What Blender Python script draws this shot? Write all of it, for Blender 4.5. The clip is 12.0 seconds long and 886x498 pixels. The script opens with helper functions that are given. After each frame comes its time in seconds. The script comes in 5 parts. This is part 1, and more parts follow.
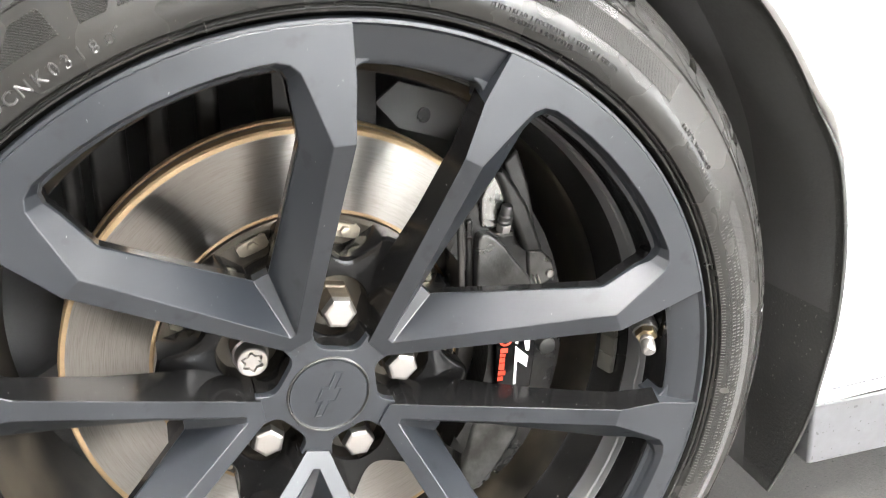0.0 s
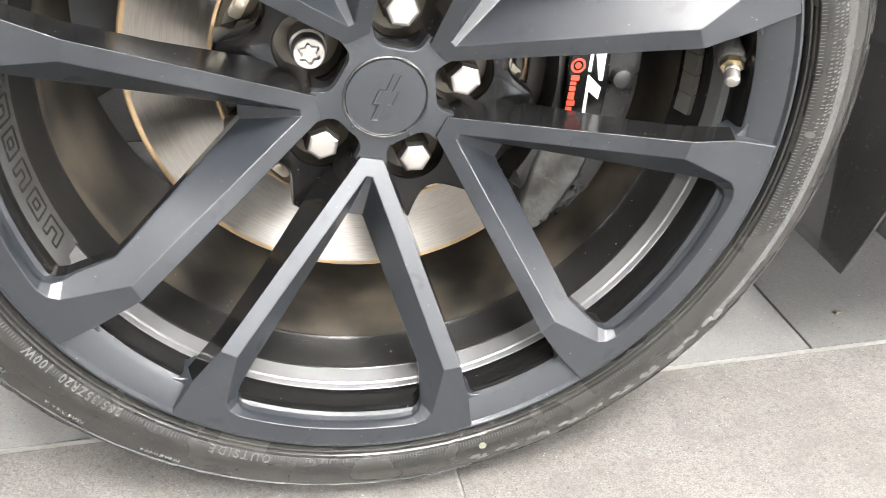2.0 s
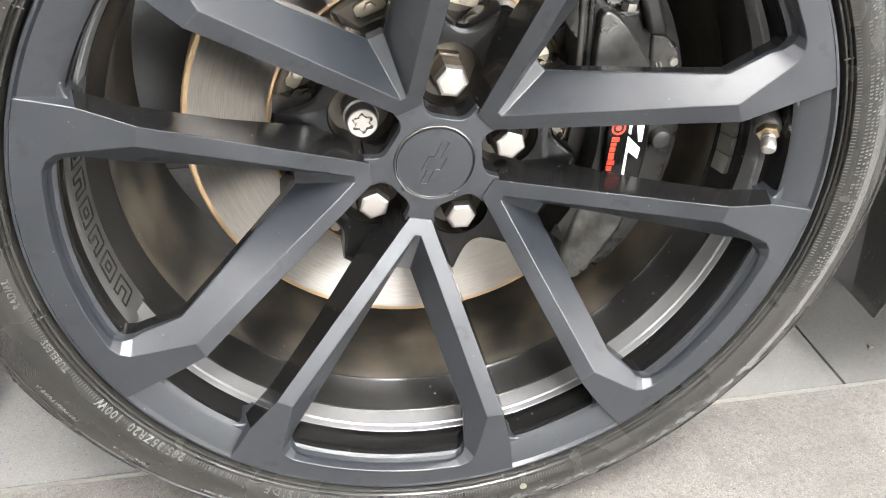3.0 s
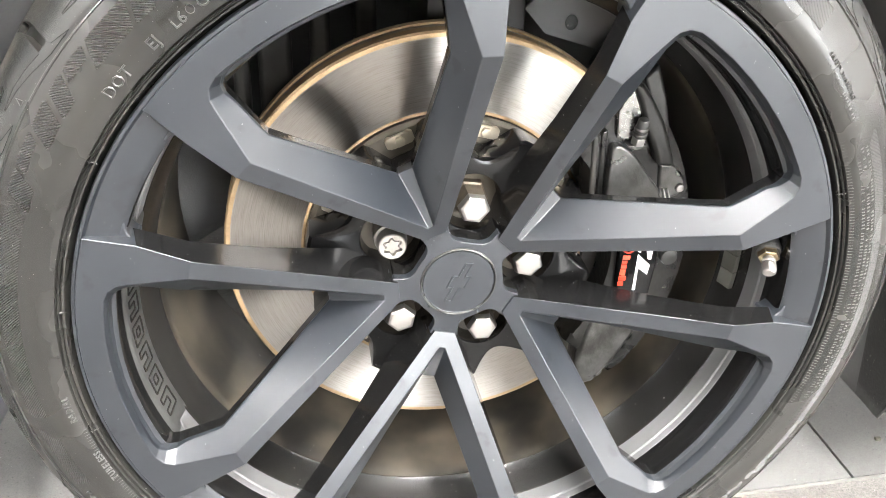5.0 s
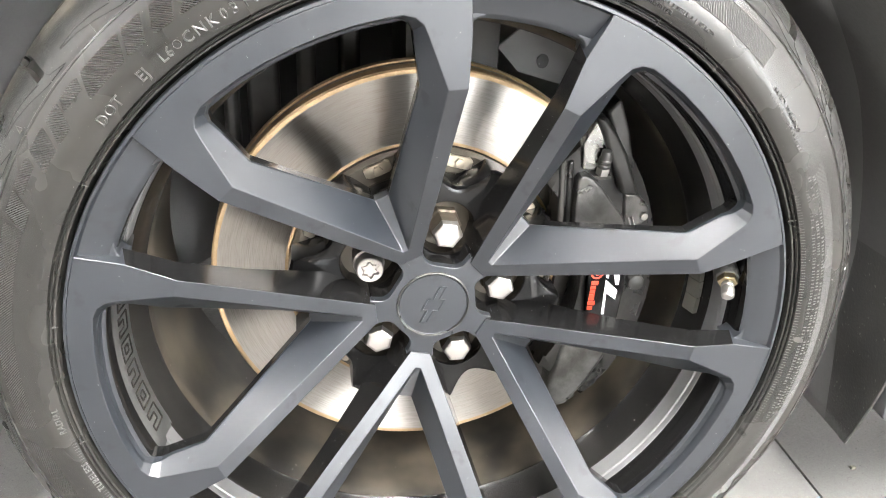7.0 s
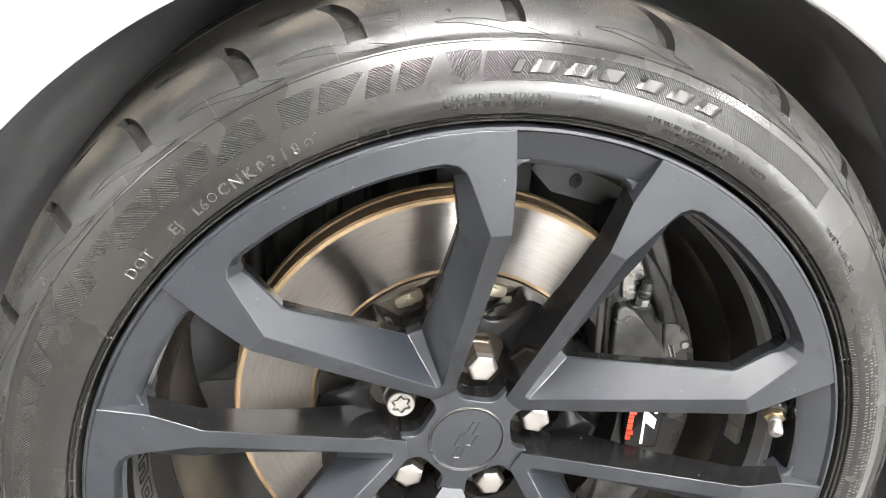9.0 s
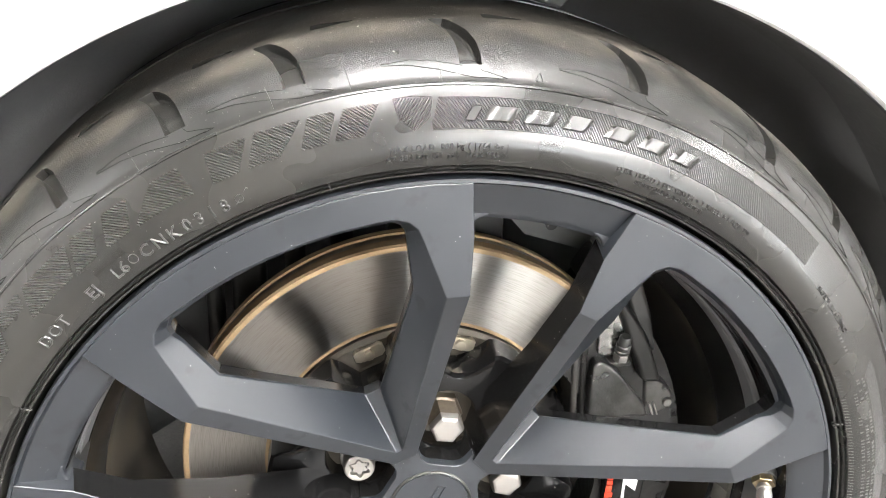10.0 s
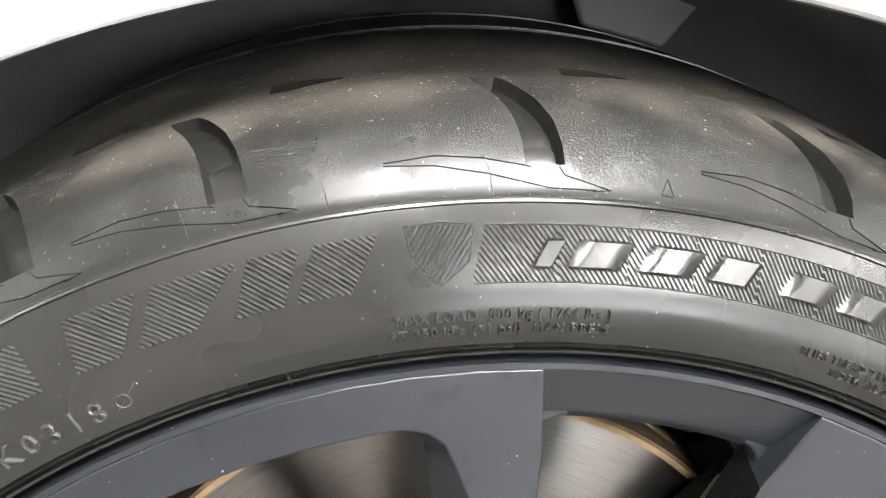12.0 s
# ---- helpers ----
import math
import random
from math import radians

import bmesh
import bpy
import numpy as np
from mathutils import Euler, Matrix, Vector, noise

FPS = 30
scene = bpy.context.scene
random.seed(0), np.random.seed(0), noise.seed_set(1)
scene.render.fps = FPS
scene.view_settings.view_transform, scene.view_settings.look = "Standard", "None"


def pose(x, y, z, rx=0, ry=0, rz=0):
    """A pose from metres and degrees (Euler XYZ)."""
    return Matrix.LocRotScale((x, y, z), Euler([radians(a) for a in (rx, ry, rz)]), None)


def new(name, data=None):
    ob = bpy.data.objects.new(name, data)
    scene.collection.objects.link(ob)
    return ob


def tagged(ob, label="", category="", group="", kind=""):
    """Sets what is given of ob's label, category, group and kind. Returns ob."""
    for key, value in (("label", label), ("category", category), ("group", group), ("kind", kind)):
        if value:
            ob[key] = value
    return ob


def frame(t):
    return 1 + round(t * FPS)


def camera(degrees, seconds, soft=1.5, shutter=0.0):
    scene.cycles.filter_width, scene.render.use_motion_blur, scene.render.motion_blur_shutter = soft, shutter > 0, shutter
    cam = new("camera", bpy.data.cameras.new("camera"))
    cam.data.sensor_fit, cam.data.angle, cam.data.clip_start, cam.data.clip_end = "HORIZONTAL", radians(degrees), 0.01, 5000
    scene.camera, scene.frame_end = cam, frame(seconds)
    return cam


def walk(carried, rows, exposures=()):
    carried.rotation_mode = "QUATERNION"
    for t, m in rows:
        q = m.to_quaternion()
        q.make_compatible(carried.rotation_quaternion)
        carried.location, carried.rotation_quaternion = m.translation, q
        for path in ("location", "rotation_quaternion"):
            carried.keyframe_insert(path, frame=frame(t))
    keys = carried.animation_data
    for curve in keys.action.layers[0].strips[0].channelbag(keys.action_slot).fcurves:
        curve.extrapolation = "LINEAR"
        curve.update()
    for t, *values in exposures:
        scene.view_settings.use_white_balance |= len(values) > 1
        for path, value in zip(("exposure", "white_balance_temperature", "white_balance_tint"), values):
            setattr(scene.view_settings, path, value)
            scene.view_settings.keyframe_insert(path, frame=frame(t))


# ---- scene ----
cam = camera(54.43, 12.0, 0.8, 0.35)
PATH = [
    (0.0, -0.1055, -0.4610, 0.6797, 67.596, -1.424, -19.217),
    (0.5, -0.0958, -0.4666, 0.6496, 66.170, -2.928, -16.276),
    (1.0, -0.0955, -0.4696, 0.6153, 62.790, -3.766, -15.008),
    (1.5, -0.0862, -0.4780, 0.5867, 58.802, -4.192, -14.031),
    (2.0, -0.0874, -0.4827, 0.5880, 56.599, -3.174, -11.747),
    (2.5, -0.0967, -0.4801, 0.6123, 56.155, -2.349, -10.274),
    (3.0, -0.1023, -0.4783, 0.6435, 56.017, -2.320, -10.023),
    (5.0, -0.1159, -0.4928, 0.7063, 59.821, -2.038, -9.217),
    (5.5, -0.1100, -0.4920, 0.6988, 60.797, -2.134, -9.200),
    (6.0, -0.1003, -0.5039, 0.6956, 61.380, -2.148, -9.178),
    (6.5, -0.0944, -0.5259, 0.7039, 61.887, -2.187, -8.955),
    (6.7, -0.0957, -0.5342, 0.7068, 62.158, -2.193, -8.947),
    (8.5, -0.1203, -0.5079, 0.7487, 65.395, -2.062, -8.523),
    (9.0, -0.1187, -0.4809, 0.7563, 66.049, -2.142, -8.796),
    (9.5, -0.0968, -0.4552, 0.7534, 66.357, -2.242, -8.841),
    (10.0, -0.0811, -0.4305, 0.7647, 66.742, -2.124, -8.550),
    (10.5, -0.0988, -0.3775, 0.7452, 66.505, -2.257, -8.578),
    (11.0, -0.0948, -0.3173, 0.7427, 66.335, -2.825, -7.951),
    (11.5, -0.0562, -0.2577, 0.7459, 67.527, -2.340, -5.895),
    (12.0, -0.0533, -0.2231, 0.7474, 67.681, -2.415, -5.792),
]
walk(cam, [(t, pose(x, y, z, rx, ry, rz)) for t, x, y, z, rx, ry, rz in PATH],
     [(0.0, 0.78), (1.0, 1.18), (1.5, 1.12), (2.0, 0.81), (3.0, 0.70), (5.0, 1.12), (6.5, 1.12), (8.5, 0.83), (10.5, 0.68), (12.0, 0.36)])

# ---- light ----
HUB = 0.346          # height of the wheel's axis over the floor
world = bpy.data.worlds.new("world")
scene.world = world
world.use_nodes = True
world.node_tree.nodes["Background"].inputs[0].default_value = (0.5, 0.52, 0.55, 1)
world.node_tree.nodes["Background"].inputs[1].default_value = 0.2
LAMP = 124.0
# strength of the glow behind the two unseen windows
WINDOW_GLOW = 13.5


# ---- materials ----
def material(name, color, rough=0.5, metal=0.0, grain=0.0, grain_scale=300.0, stain=0.0, stain_scale=12.0, tint=None,
             bump=0.0, bump_scale=600.0, coat=0.0, spec=0.5, vary=0.1, specks=0.0, speck_scale=420.0, speck_tint=(0.45, 0.44, 0.42), spots=None, detail=6.0):
    m = bpy.data.materials.new(name)
    m.use_nodes = True
    t = m.node_tree
    n, l = t.nodes, t.links
    b = n["Principled BSDF"]
    b.inputs["Base Color"].default_value = (*color, 1)
    b.inputs["Roughness"].default_value = rough
    b.inputs["Metallic"].default_value = metal
    b.inputs["Coat Weight"].default_value = coat
    b.inputs["Coat Roughness"].default_value = 0.08
    b.inputs["Specular IOR Level"].default_value = spec
    tc = n.new("ShaderNodeTexCoord")
    last = None
    if stain or grain:
        for amount, size, fine in ((stain, stain_scale, detail), (grain, grain_scale, 3.0)):
            if not amount:
                continue
            tex = n.new("ShaderNodeTexNoise")
            tex.inputs["Scale"].default_value = size
            tex.inputs["Detail"].default_value = fine
            l.new(tc.outputs["Object"], tex.inputs["Vector"])
            ramp = n.new("ShaderNodeMapRange")
            ramp.interpolation_type = "SMOOTHSTEP"
            ramp.inputs["From Min"].default_value, ramp.inputs["From Max"].default_value = 0.27, 0.76
            ramp.inputs["To Max"].default_value = amount
            l.new(tex.outputs["Fac"], ramp.inputs["Value"])
            mix = n.new("ShaderNodeMix")
            mix.data_type = "RGBA"
            if last is None:
                mix.inputs["A"].default_value = (*color, 1)
            else:
                l.new(last, mix.inputs["A"])
            mix.inputs["B"].default_value = (*(tint or [min(1, c * 2.2 + 0.02) for c in color]), 1)
            l.new(ramp.outputs["Result"], mix.inputs["Factor"])
            last = mix.outputs["Result"]
        rr = n.new("ShaderNodeMapRange")
        rr.inputs["To Min"].default_value, rr.inputs["To Max"].default_value = max(0.02, rough - vary), min(1, rough + vary)
        l.new(tex.outputs["Fac"], rr.inputs["Value"])
        l.new(rr.outputs["Result"], b.inputs["Roughness"])
    if spots:
        size, low, tone = spots
        tex = n.new("ShaderNodeTexNoise")
        tex.inputs["Scale"].default_value, tex.inputs["Detail"].default_value = size, 3.0
        l.new(tc.outputs["Object"], tex.inputs["Vector"])
        cut = n.new("ShaderNodeMapRange")
        cut.interpolation_type = "SMOOTHSTEP"
        cut.inputs["From Min"].default_value, cut.inputs["From Max"].default_value, cut.inputs["To Max"].default_value = low, low + 0.10, 0.8
        l.new(tex.outputs["Fac"], cut.inputs["Value"])
        mix = n.new("ShaderNodeMix")
        mix.data_type = "RGBA"
        mix.inputs["A"].default_value = (*color, 1)
        if last is not None:
            l.new(last, mix.inputs["A"])
        mix.inputs["B"].default_value = (*tone, 1)
        l.new(cut.outputs["Result"], mix.inputs["Factor"])
        last = mix.outputs["Result"]
        dull = n.new("ShaderNodeMath")
        dull.operation = "MULTIPLY_ADD"
        dull.inputs[1].default_value, dull.inputs[2].default_value = 0.16, rough
        l.new(cut.outputs["Result"], dull.inputs[0])
        if b.inputs["Roughness"].is_linked:
            l.new(b.inputs["Roughness"].links[0].from_socket, dull.inputs[2])
        l.new(dull.outputs["Value"], b.inputs["Roughness"])
    if specks:
        tex = n.new("ShaderNodeTexNoise")
        tex.inputs["Scale"].default_value = speck_scale
        tex.inputs["Detail"].default_value = 1.0
        l.new(tc.outputs["Object"], tex.inputs["Vector"])
        cut = n.new("ShaderNodeMapRange")
        cut.inputs["From Min"].default_value, cut.inputs["From Max"].default_value = specks, specks + 0.03
        l.new(tex.outputs["Fac"], cut.inputs["Value"])
        mix = n.new("ShaderNodeMix")
        mix.data_type = "RGBA"
        mix.inputs["A"].default_value = (*color, 1)
        if last is not None:
            l.new(last, mix.inputs["A"])
        mix.inputs["B"].default_value = (*speck_tint, 1)
        l.new(cut.outputs["Result"], mix.inputs["Factor"])
        last = mix.outputs["Result"]
    if last is not None:
        l.new(last, b.inputs["Base Color"])
    if bump:
        tex = n.new("ShaderNodeTexNoise")
        tex.inputs["Scale"].default_value = bump_scale
        tex.inputs["Detail"].default_value = 4.0
        l.new(tc.outputs["Object"], tex.inputs["Vector"])
        bp = n.new("ShaderNodeBump")
        bp.inputs["Strength"].default_value = bump
        bp.inputs["Distance"].default_value = 0.002
        l.new(tex.outputs["Fac"], bp.inputs["Height"])
        l.new(bp.outputs["Normal"], b.inputs["Normal"])
    return m


def glow(name, color, strength):
    m = bpy.data.materials.new(name)
    m.use_nodes = True
    b = m.node_tree.nodes["Principled BSDF"]
    b.inputs["Emission Color"].default_value = (*color, 1)
    b.inputs["Emission Strength"].default_value = strength
    return m


RIM = material("satin graphite paint", (0.0094, 0.0111, 0.0135), 0.34, 0.0, stain=0.45, stain_scale=16, tint=(0.0166, 0.0190, 0.0222), vary=0.20, bump=0.012, bump_scale=1500, spec=0.56, specks=0.80, speck_scale=620, spots=(55.0, 0.60, (0.0045, 0.0055, 0.0070)))
GLOSS = material("black gloss paint", (0.0050, 0.0050, 0.0051), 0.15, 0.0, stain=0.4, stain_scale=26, tint=(0.0060, 0.0058, 0.0054), vary=0.08, bump=0.05, bump_scale=60, spec=0.27, specks=0.785, speck_scale=500)
POCKET = material("dusty black lug pocket", (0.006, 0.0055, 0.0048), 0.17, 0.0, stain=0.8, stain_scale=50, tint=(0.022, 0.018, 0.0135), vary=0.1, bump=0.06, bump_scale=120, spec=0.3, specks=0.79, speck_scale=420)
BARREL = material("dusty dark barrel paint", (0.0125, 0.0120, 0.0108), 0.36, 0.1, stain=0.95, stain_scale=19, tint=(0.080, 0.068, 0.050), vary=0.08, specks=0.80, speck_scale=300, detail=2.6)
EDGE = material("black barrel paint", (0.0075, 0.0073, 0.0069), 0.24, 0.0, stain=0.6, stain_scale=18, tint=(0.0125, 0.0115, 0.0098), vary=0.1, spec=0.4, specks=0.79, speck_scale=400)
RUBBER = material("tyre rubber", (0.0105, 0.0104, 0.0097), 0.26, 0.0, stain=0.6, stain_scale=14, tint=(0.0215, 0.0205, 0.0178), vary=0.15, bump=0.02, bump_scale=500, spec=0.40, specks=0.79, speck_scale=900, detail=3.0)
# lighter than the tyre, for light caught on raised edges
RAISED = material("raised rubber with edge light", (0.046, 0.046, 0.0435), 0.30, 0.0, stain=0.4, stain_scale=30, tint=(0.045, 0.044, 0.040), vary=0.06, spec=0.5)
LETTER = material("raised rubber lettering", (0.021, 0.021, 0.0198), 0.28, 0.0, stain=0.4, stain_scale=40, tint=(0.030, 0.029, 0.027), vary=0.06, spec=0.5)
SCUFF = material("scuffed pale rubber", (0.050, 0.050, 0.047), 0.6, 0.0, grain=0.5, grain_scale=330, tint=(0.024, 0.024, 0.022), spec=0.2)
STRIP = material("grey hatched rubber", (0.030, 0.030, 0.0285), 0.62, 0.0, grain=0.5, grain_scale=400, tint=(0.020, 0.020, 0.0185), spec=0.3)
DOT = material("pale yellow paint", (0.10, 0.097, 0.066), 0.6, 0.0, grain=0.9, grain_scale=600, tint=(0.06, 0.06, 0.045))
BLACK = material("black liner plastic", (0.030, 0.0302, 0.0300), 0.5, 0.0, grain=0.3, grain_scale=240, stain=0.8, stain_scale=22, tint=(0.046, 0.046, 0.042), bump=0.3, bump_scale=350, specks=0.71, speck_scale=260, speck_tint=(0.12, 0.12, 0.11))
# two lighter copies of the liner: lit bulge and arch top, then lifted depth
LINER_LIT = material("matt arch plastic with light painted in", (0.064, 0.0652, 0.0652), 0.6, 0.0, grain=0.3, grain_scale=240, stain=0.6, stain_scale=22, tint=(0.072, 0.072, 0.070), bump=0.15, bump_scale=350)
LINER_LIFTED = material("deep arch lining with shade lifted", (0.14, 0.141, 0.141), 0.85, 0.0, grain=0.4, grain_scale=300, stain=0.5, stain_scale=8, tint=(0.13, 0.131, 0.129), bump=0.08, bump_scale=500)
def worn_crown(name):
    """Rubber that is glossy and leathery on the shoulder and dusty, scuffed and brownish where it has met the road."""
    m = bpy.data.materials.new(name)
    m.use_nodes = True
    n, l = m.node_tree.nodes, m.node_tree.links
    b = n["Principled BSDF"]
    tc = n.new("ShaderNodeTexCoord")

    def noise(size, detail=5.0):
        tex = n.new("ShaderNodeTexNoise")
        tex.inputs["Scale"].default_value, tex.inputs["Detail"].default_value = size, detail
        l.new(tc.outputs["Object"], tex.inputs["Vector"])
        return tex.outputs["Fac"]

    def span(value, low, high, a=0.0, z=1.0):
        r = n.new("ShaderNodeMapRange")
        for key, v in zip(("From Min", "From Max", "To Min", "To Max"), (low, high, a, z)):
            r.inputs[key].default_value = v
        l.new(value, r.inputs["Value"])
        return r.outputs["Result"]

    def calc(kind, p, q):
        x = n.new("ShaderNodeMath")
        x.operation = kind
        for k, v in enumerate((p, q)):
            if isinstance(v, float):
                x.inputs[k].default_value = v
            else:
                l.new(v, x.inputs[k])
        return x.outputs["Value"]

    def blend(fac, p, q):
        x = n.new("ShaderNodeMix")
        x.data_type = "RGBA"
        l.new(fac, x.inputs["Factor"])
        for key, v in (("A", p), ("B", q)):
            if isinstance(v, tuple):
                x.inputs[key].default_value = (*v, 1)
            else:
                l.new(v, x.inputs[key])
        return x.outputs["Result"]

    sep = n.new("ShaderNodeSeparateXYZ")
    l.new(tc.outputs["Object"], sep.inputs["Vector"])
    edge = calc("ADD", sep.outputs["Y"], calc("MULTIPLY", calc("SUBTRACT", noise(38.0), 0.5), 0.034))
    road = span(edge, 0.027, 0.041)
    patch = span(noise(24.0, 7.0), 0.36, 0.66)
    dust = blend(patch, (0.008, 0.0079, 0.0072), (0.050, 0.044, 0.034))
    dust = blend(span(noise(260.0, 4.0), 0.46, 0.70, 0.0, 0.6), dust, (0.058, 0.053, 0.043))
    dark = blend(span(noise(20.0), 0.36, 0.68, 0.0, 0.5), (0.0095, 0.0096, 0.0090), (0.022, 0.0212, 0.019))
    color = blend(road, dark, dust)
    crumbs = calc("MULTIPLY", span(noise(620.0, 1.0), 0.715, 0.745), span(road, 0.0, 1.0, 0.25, 1.0))
    l.new(blend(crumbs, color, (0.30, 0.29, 0.27)), b.inputs["Base Color"])
    gloss = span(noise(24.0), 0.3, 0.7, 0.24, 0.44)
    matt = span(patch, 0.0, 1.0, 0.48, 0.72)
    x = n.new("ShaderNodeMix")
    l.new(road, x.inputs[0])
    l.new(gloss, x.inputs[2])
    l.new(matt, x.inputs[3])
    l.new(x.outputs[0], b.inputs["Roughness"])
    b.inputs["Specular IOR Level"].default_value = 0.33
    bp = n.new("ShaderNodeBump")
    bp.inputs["Strength"].default_value, bp.inputs["Distance"].default_value = 0.42, 0.002
    skin = calc("MULTIPLY", noise(1500.0, 3.0), calc("MULTIPLY", span(edge, 0.014, 0.026), span(road, 0.0, 1.0, 1.0, 0.25)))
    l.new(calc("ADD", skin, calc("MULTIPLY", noise(900.0, 4.0), span(road, 0.0, 1.0, 0.03, 0.8))), bp.inputs["Height"])
    l.new(bp.outputs["Normal"], b.inputs["Normal"])
    return m


CROWN = worn_crown("worn tyre crown rubber")
def brushed_steel(name):
    """Steel turned on a lathe: fine rings round the axle, which stretch each highlight along the radius."""
    m = bpy.data.materials.new(name)
    m.use_nodes = True
    n, l = m.node_tree.nodes, m.node_tree.links
    b = n["Principled BSDF"]
    b.inputs["Metallic"].default_value = 1.0
    b.inputs["Anisotropic"].default_value = 0.96
    b.inputs["Anisotropic Rotation"].default_value = 0.25
    tg = n.new("ShaderNodeTangent")
    tg.direction_type, tg.axis = "RADIAL", "Y"
    l.new(tg.outputs["Tangent"], b.inputs["Tangent"])
    tc = n.new("ShaderNodeTexCoord")
    sep = n.new("ShaderNodeSeparateXYZ")
    l.new(tc.outputs["Object"], sep.inputs["Vector"])
    pw = n.new("ShaderNodeVectorMath")
    pw.operation = "MULTIPLY"
    pw.inputs[1].default_value = (1, 0, 1)
    l.new(tc.outputs["Object"], pw.inputs[0])
    ln = n.new("ShaderNodeVectorMath")
    ln.operation = "LENGTH"
    l.new(pw.outputs["Vector"], ln.inputs[0])
    ang = n.new("ShaderNodeMath")
    ang.operation = "ARCTAN2"
    l.new(sep.outputs["Z"], ang.inputs[0])
    l.new(sep.outputs["X"], ang.inputs[1])
    comb = n.new("ShaderNodeCombineXYZ")
    for src, k, dst in ((ln.outputs["Value"], 900.0, "X"), (ang.outputs["Value"], 1.6, "Y")):
        mul = n.new("ShaderNodeMath")
        mul.operation = "MULTIPLY"
        mul.inputs[1].default_value = k
        l.new(src, mul.inputs[0])
        l.new(mul.outputs["Value"], comb.inputs[dst])
    rings = n.new("ShaderNodeTexNoise")
    rings.inputs["Scale"].default_value = 1.0
    rings.inputs["Detail"].default_value = 5.0
    l.new(comb.outputs["Vector"], rings.inputs["Vector"])
    blot = n.new("ShaderNodeTexNoise")
    blot.inputs["Scale"].default_value = 14.0
    blot.inputs["Detail"].default_value = 6.0
    l.new(tc.outputs["Object"], blot.inputs["Vector"])
    mix = n.new("ShaderNodeMix")
    mix.data_type = "RGBA"
    mix.inputs["A"].default_value = (0.215, 0.197, 0.177, 1)
    mix.inputs["B"].default_value = (0.455, 0.438, 0.410, 1)
    add = n.new("ShaderNodeMath")
    add.operation = "MULTIPLY_ADD"
    add.inputs[1].default_value = 0.55
    l.new(rings.outputs["Fac"], add.inputs[0])
    half = n.new("ShaderNodeMath")
    half.operation = "MULTIPLY"
    half.inputs[1].default_value = 0.6
    l.new(blot.outputs["Fac"], half.inputs[0])
    l.new(half.outputs["Value"], add.inputs[2])
    l.new(add.outputs["Value"], mix.inputs["Factor"])
    arcs = n.new("ShaderNodeCombineXYZ")
    for src, k, dst in ((ln.outputs["Value"], 1300.0, "X"), (ang.outputs["Value"], 9.0, "Y")):
        mul = n.new("ShaderNodeMath")
        mul.operation = "MULTIPLY"
        mul.inputs[1].default_value = k
        l.new(src, mul.inputs[0])
        l.new(mul.outputs["Value"], arcs.inputs[dst])
    short = n.new("ShaderNodeTexNoise")
    short.inputs["Scale"].default_value, short.inputs["Detail"].default_value, short.inputs["Distortion"].default_value = 1.0, 5.0, 0.3
    l.new(arcs.outputs["Vector"], short.inputs["Vector"])
    cut = n.new("ShaderNodeMapRange")
    for key, v in zip(("From Min", "From Max", "To Max"), (0.48, 0.74, 0.38)):
        cut.inputs[key].default_value = v
    l.new(short.outputs["Fac"], cut.inputs["Value"])
    marks = n.new("ShaderNodeMix")
    marks.data_type = "RGBA"
    marks.inputs["B"].default_value = (0.15, 0.132, 0.112, 1)
    l.new(cut.outputs["Result"], marks.inputs["Factor"])
    l.new(mix.outputs["Result"], marks.inputs["A"])
    l.new(marks.outputs["Result"], b.inputs["Base Color"])
    ro = n.new("ShaderNodeMapRange")
    ro.inputs["To Min"].default_value, ro.inputs["To Max"].default_value = 0.25, 0.50
    l.new(rings.outputs["Fac"], ro.inputs["Value"])
    l.new(ro.outputs["Result"], b.inputs["Roughness"])
    bp = n.new("ShaderNodeBump")
    bp.inputs["Strength"].default_value = 0.18
    bp.inputs["Distance"].default_value = 0.0006
    l.new(rings.outputs["Fac"], bp.inputs["Height"])
    l.new(bp.outputs["Normal"], b.inputs["Normal"])
    return m


STEEL = brushed_steel("machined brake steel")
RUST = material("rusty disc edge", (0.36, 0.255, 0.145), 0.5, 0.5, grain=0.4, grain_scale=300, tint=(0.5, 0.36, 0.2))
HAT = material("dull disc hat", (0.065, 0.058, 0.048), 0.45, 0.6, stain=0.5, stain_scale=20, tint=(0.13, 0.11, 0.08))
# brown dust, darkened too for the well's reflection and shade
FLANK = material("dusty nut flank with dark reflection", (0.22, 0.185, 0.14), 0.45, 0.8, stain=0.6, stain_scale=120, tint=(0.10, 0.08, 0.06))
CHROME = material("bright chrome", (0.42, 0.408, 0.39), 0.40, 1.0, stain=0.4, stain_scale=90, tint=(0.44, 0.41, 0.36), vary=0.08)
ALLOY = material("cast alloy", (0.115, 0.115, 0.110), 0.32, 0.8, stain=0.9, stain_scale=48, tint=(0.028, 0.027, 0.024), vary=0.14, bump=0.25, bump_scale=260)
# lighter copy of ALLOY that carries the web's bright reflection
BARE = material("bare cast alloy with bright reflection", (0.30, 0.30, 0.29), 0.27, 0.9, stain=0.8, stain_scale=70, tint=(0.06, 0.058, 0.052), vary=0.12, bump=0.2, bump_scale=220)
CALIPER = material("dusty dark caliper paint", (0.0060, 0.0060, 0.0057), 0.30, 0.1, stain=0.7, stain_scale=44, tint=(0.017, 0.0165, 0.0145), vary=0.14, bump=0.22, bump_scale=190)
RED = material("red print", (0.72, 0.05, 0.02), 0.5)
WHITE = material("white print", (0.75, 0.74, 0.72), 0.5)
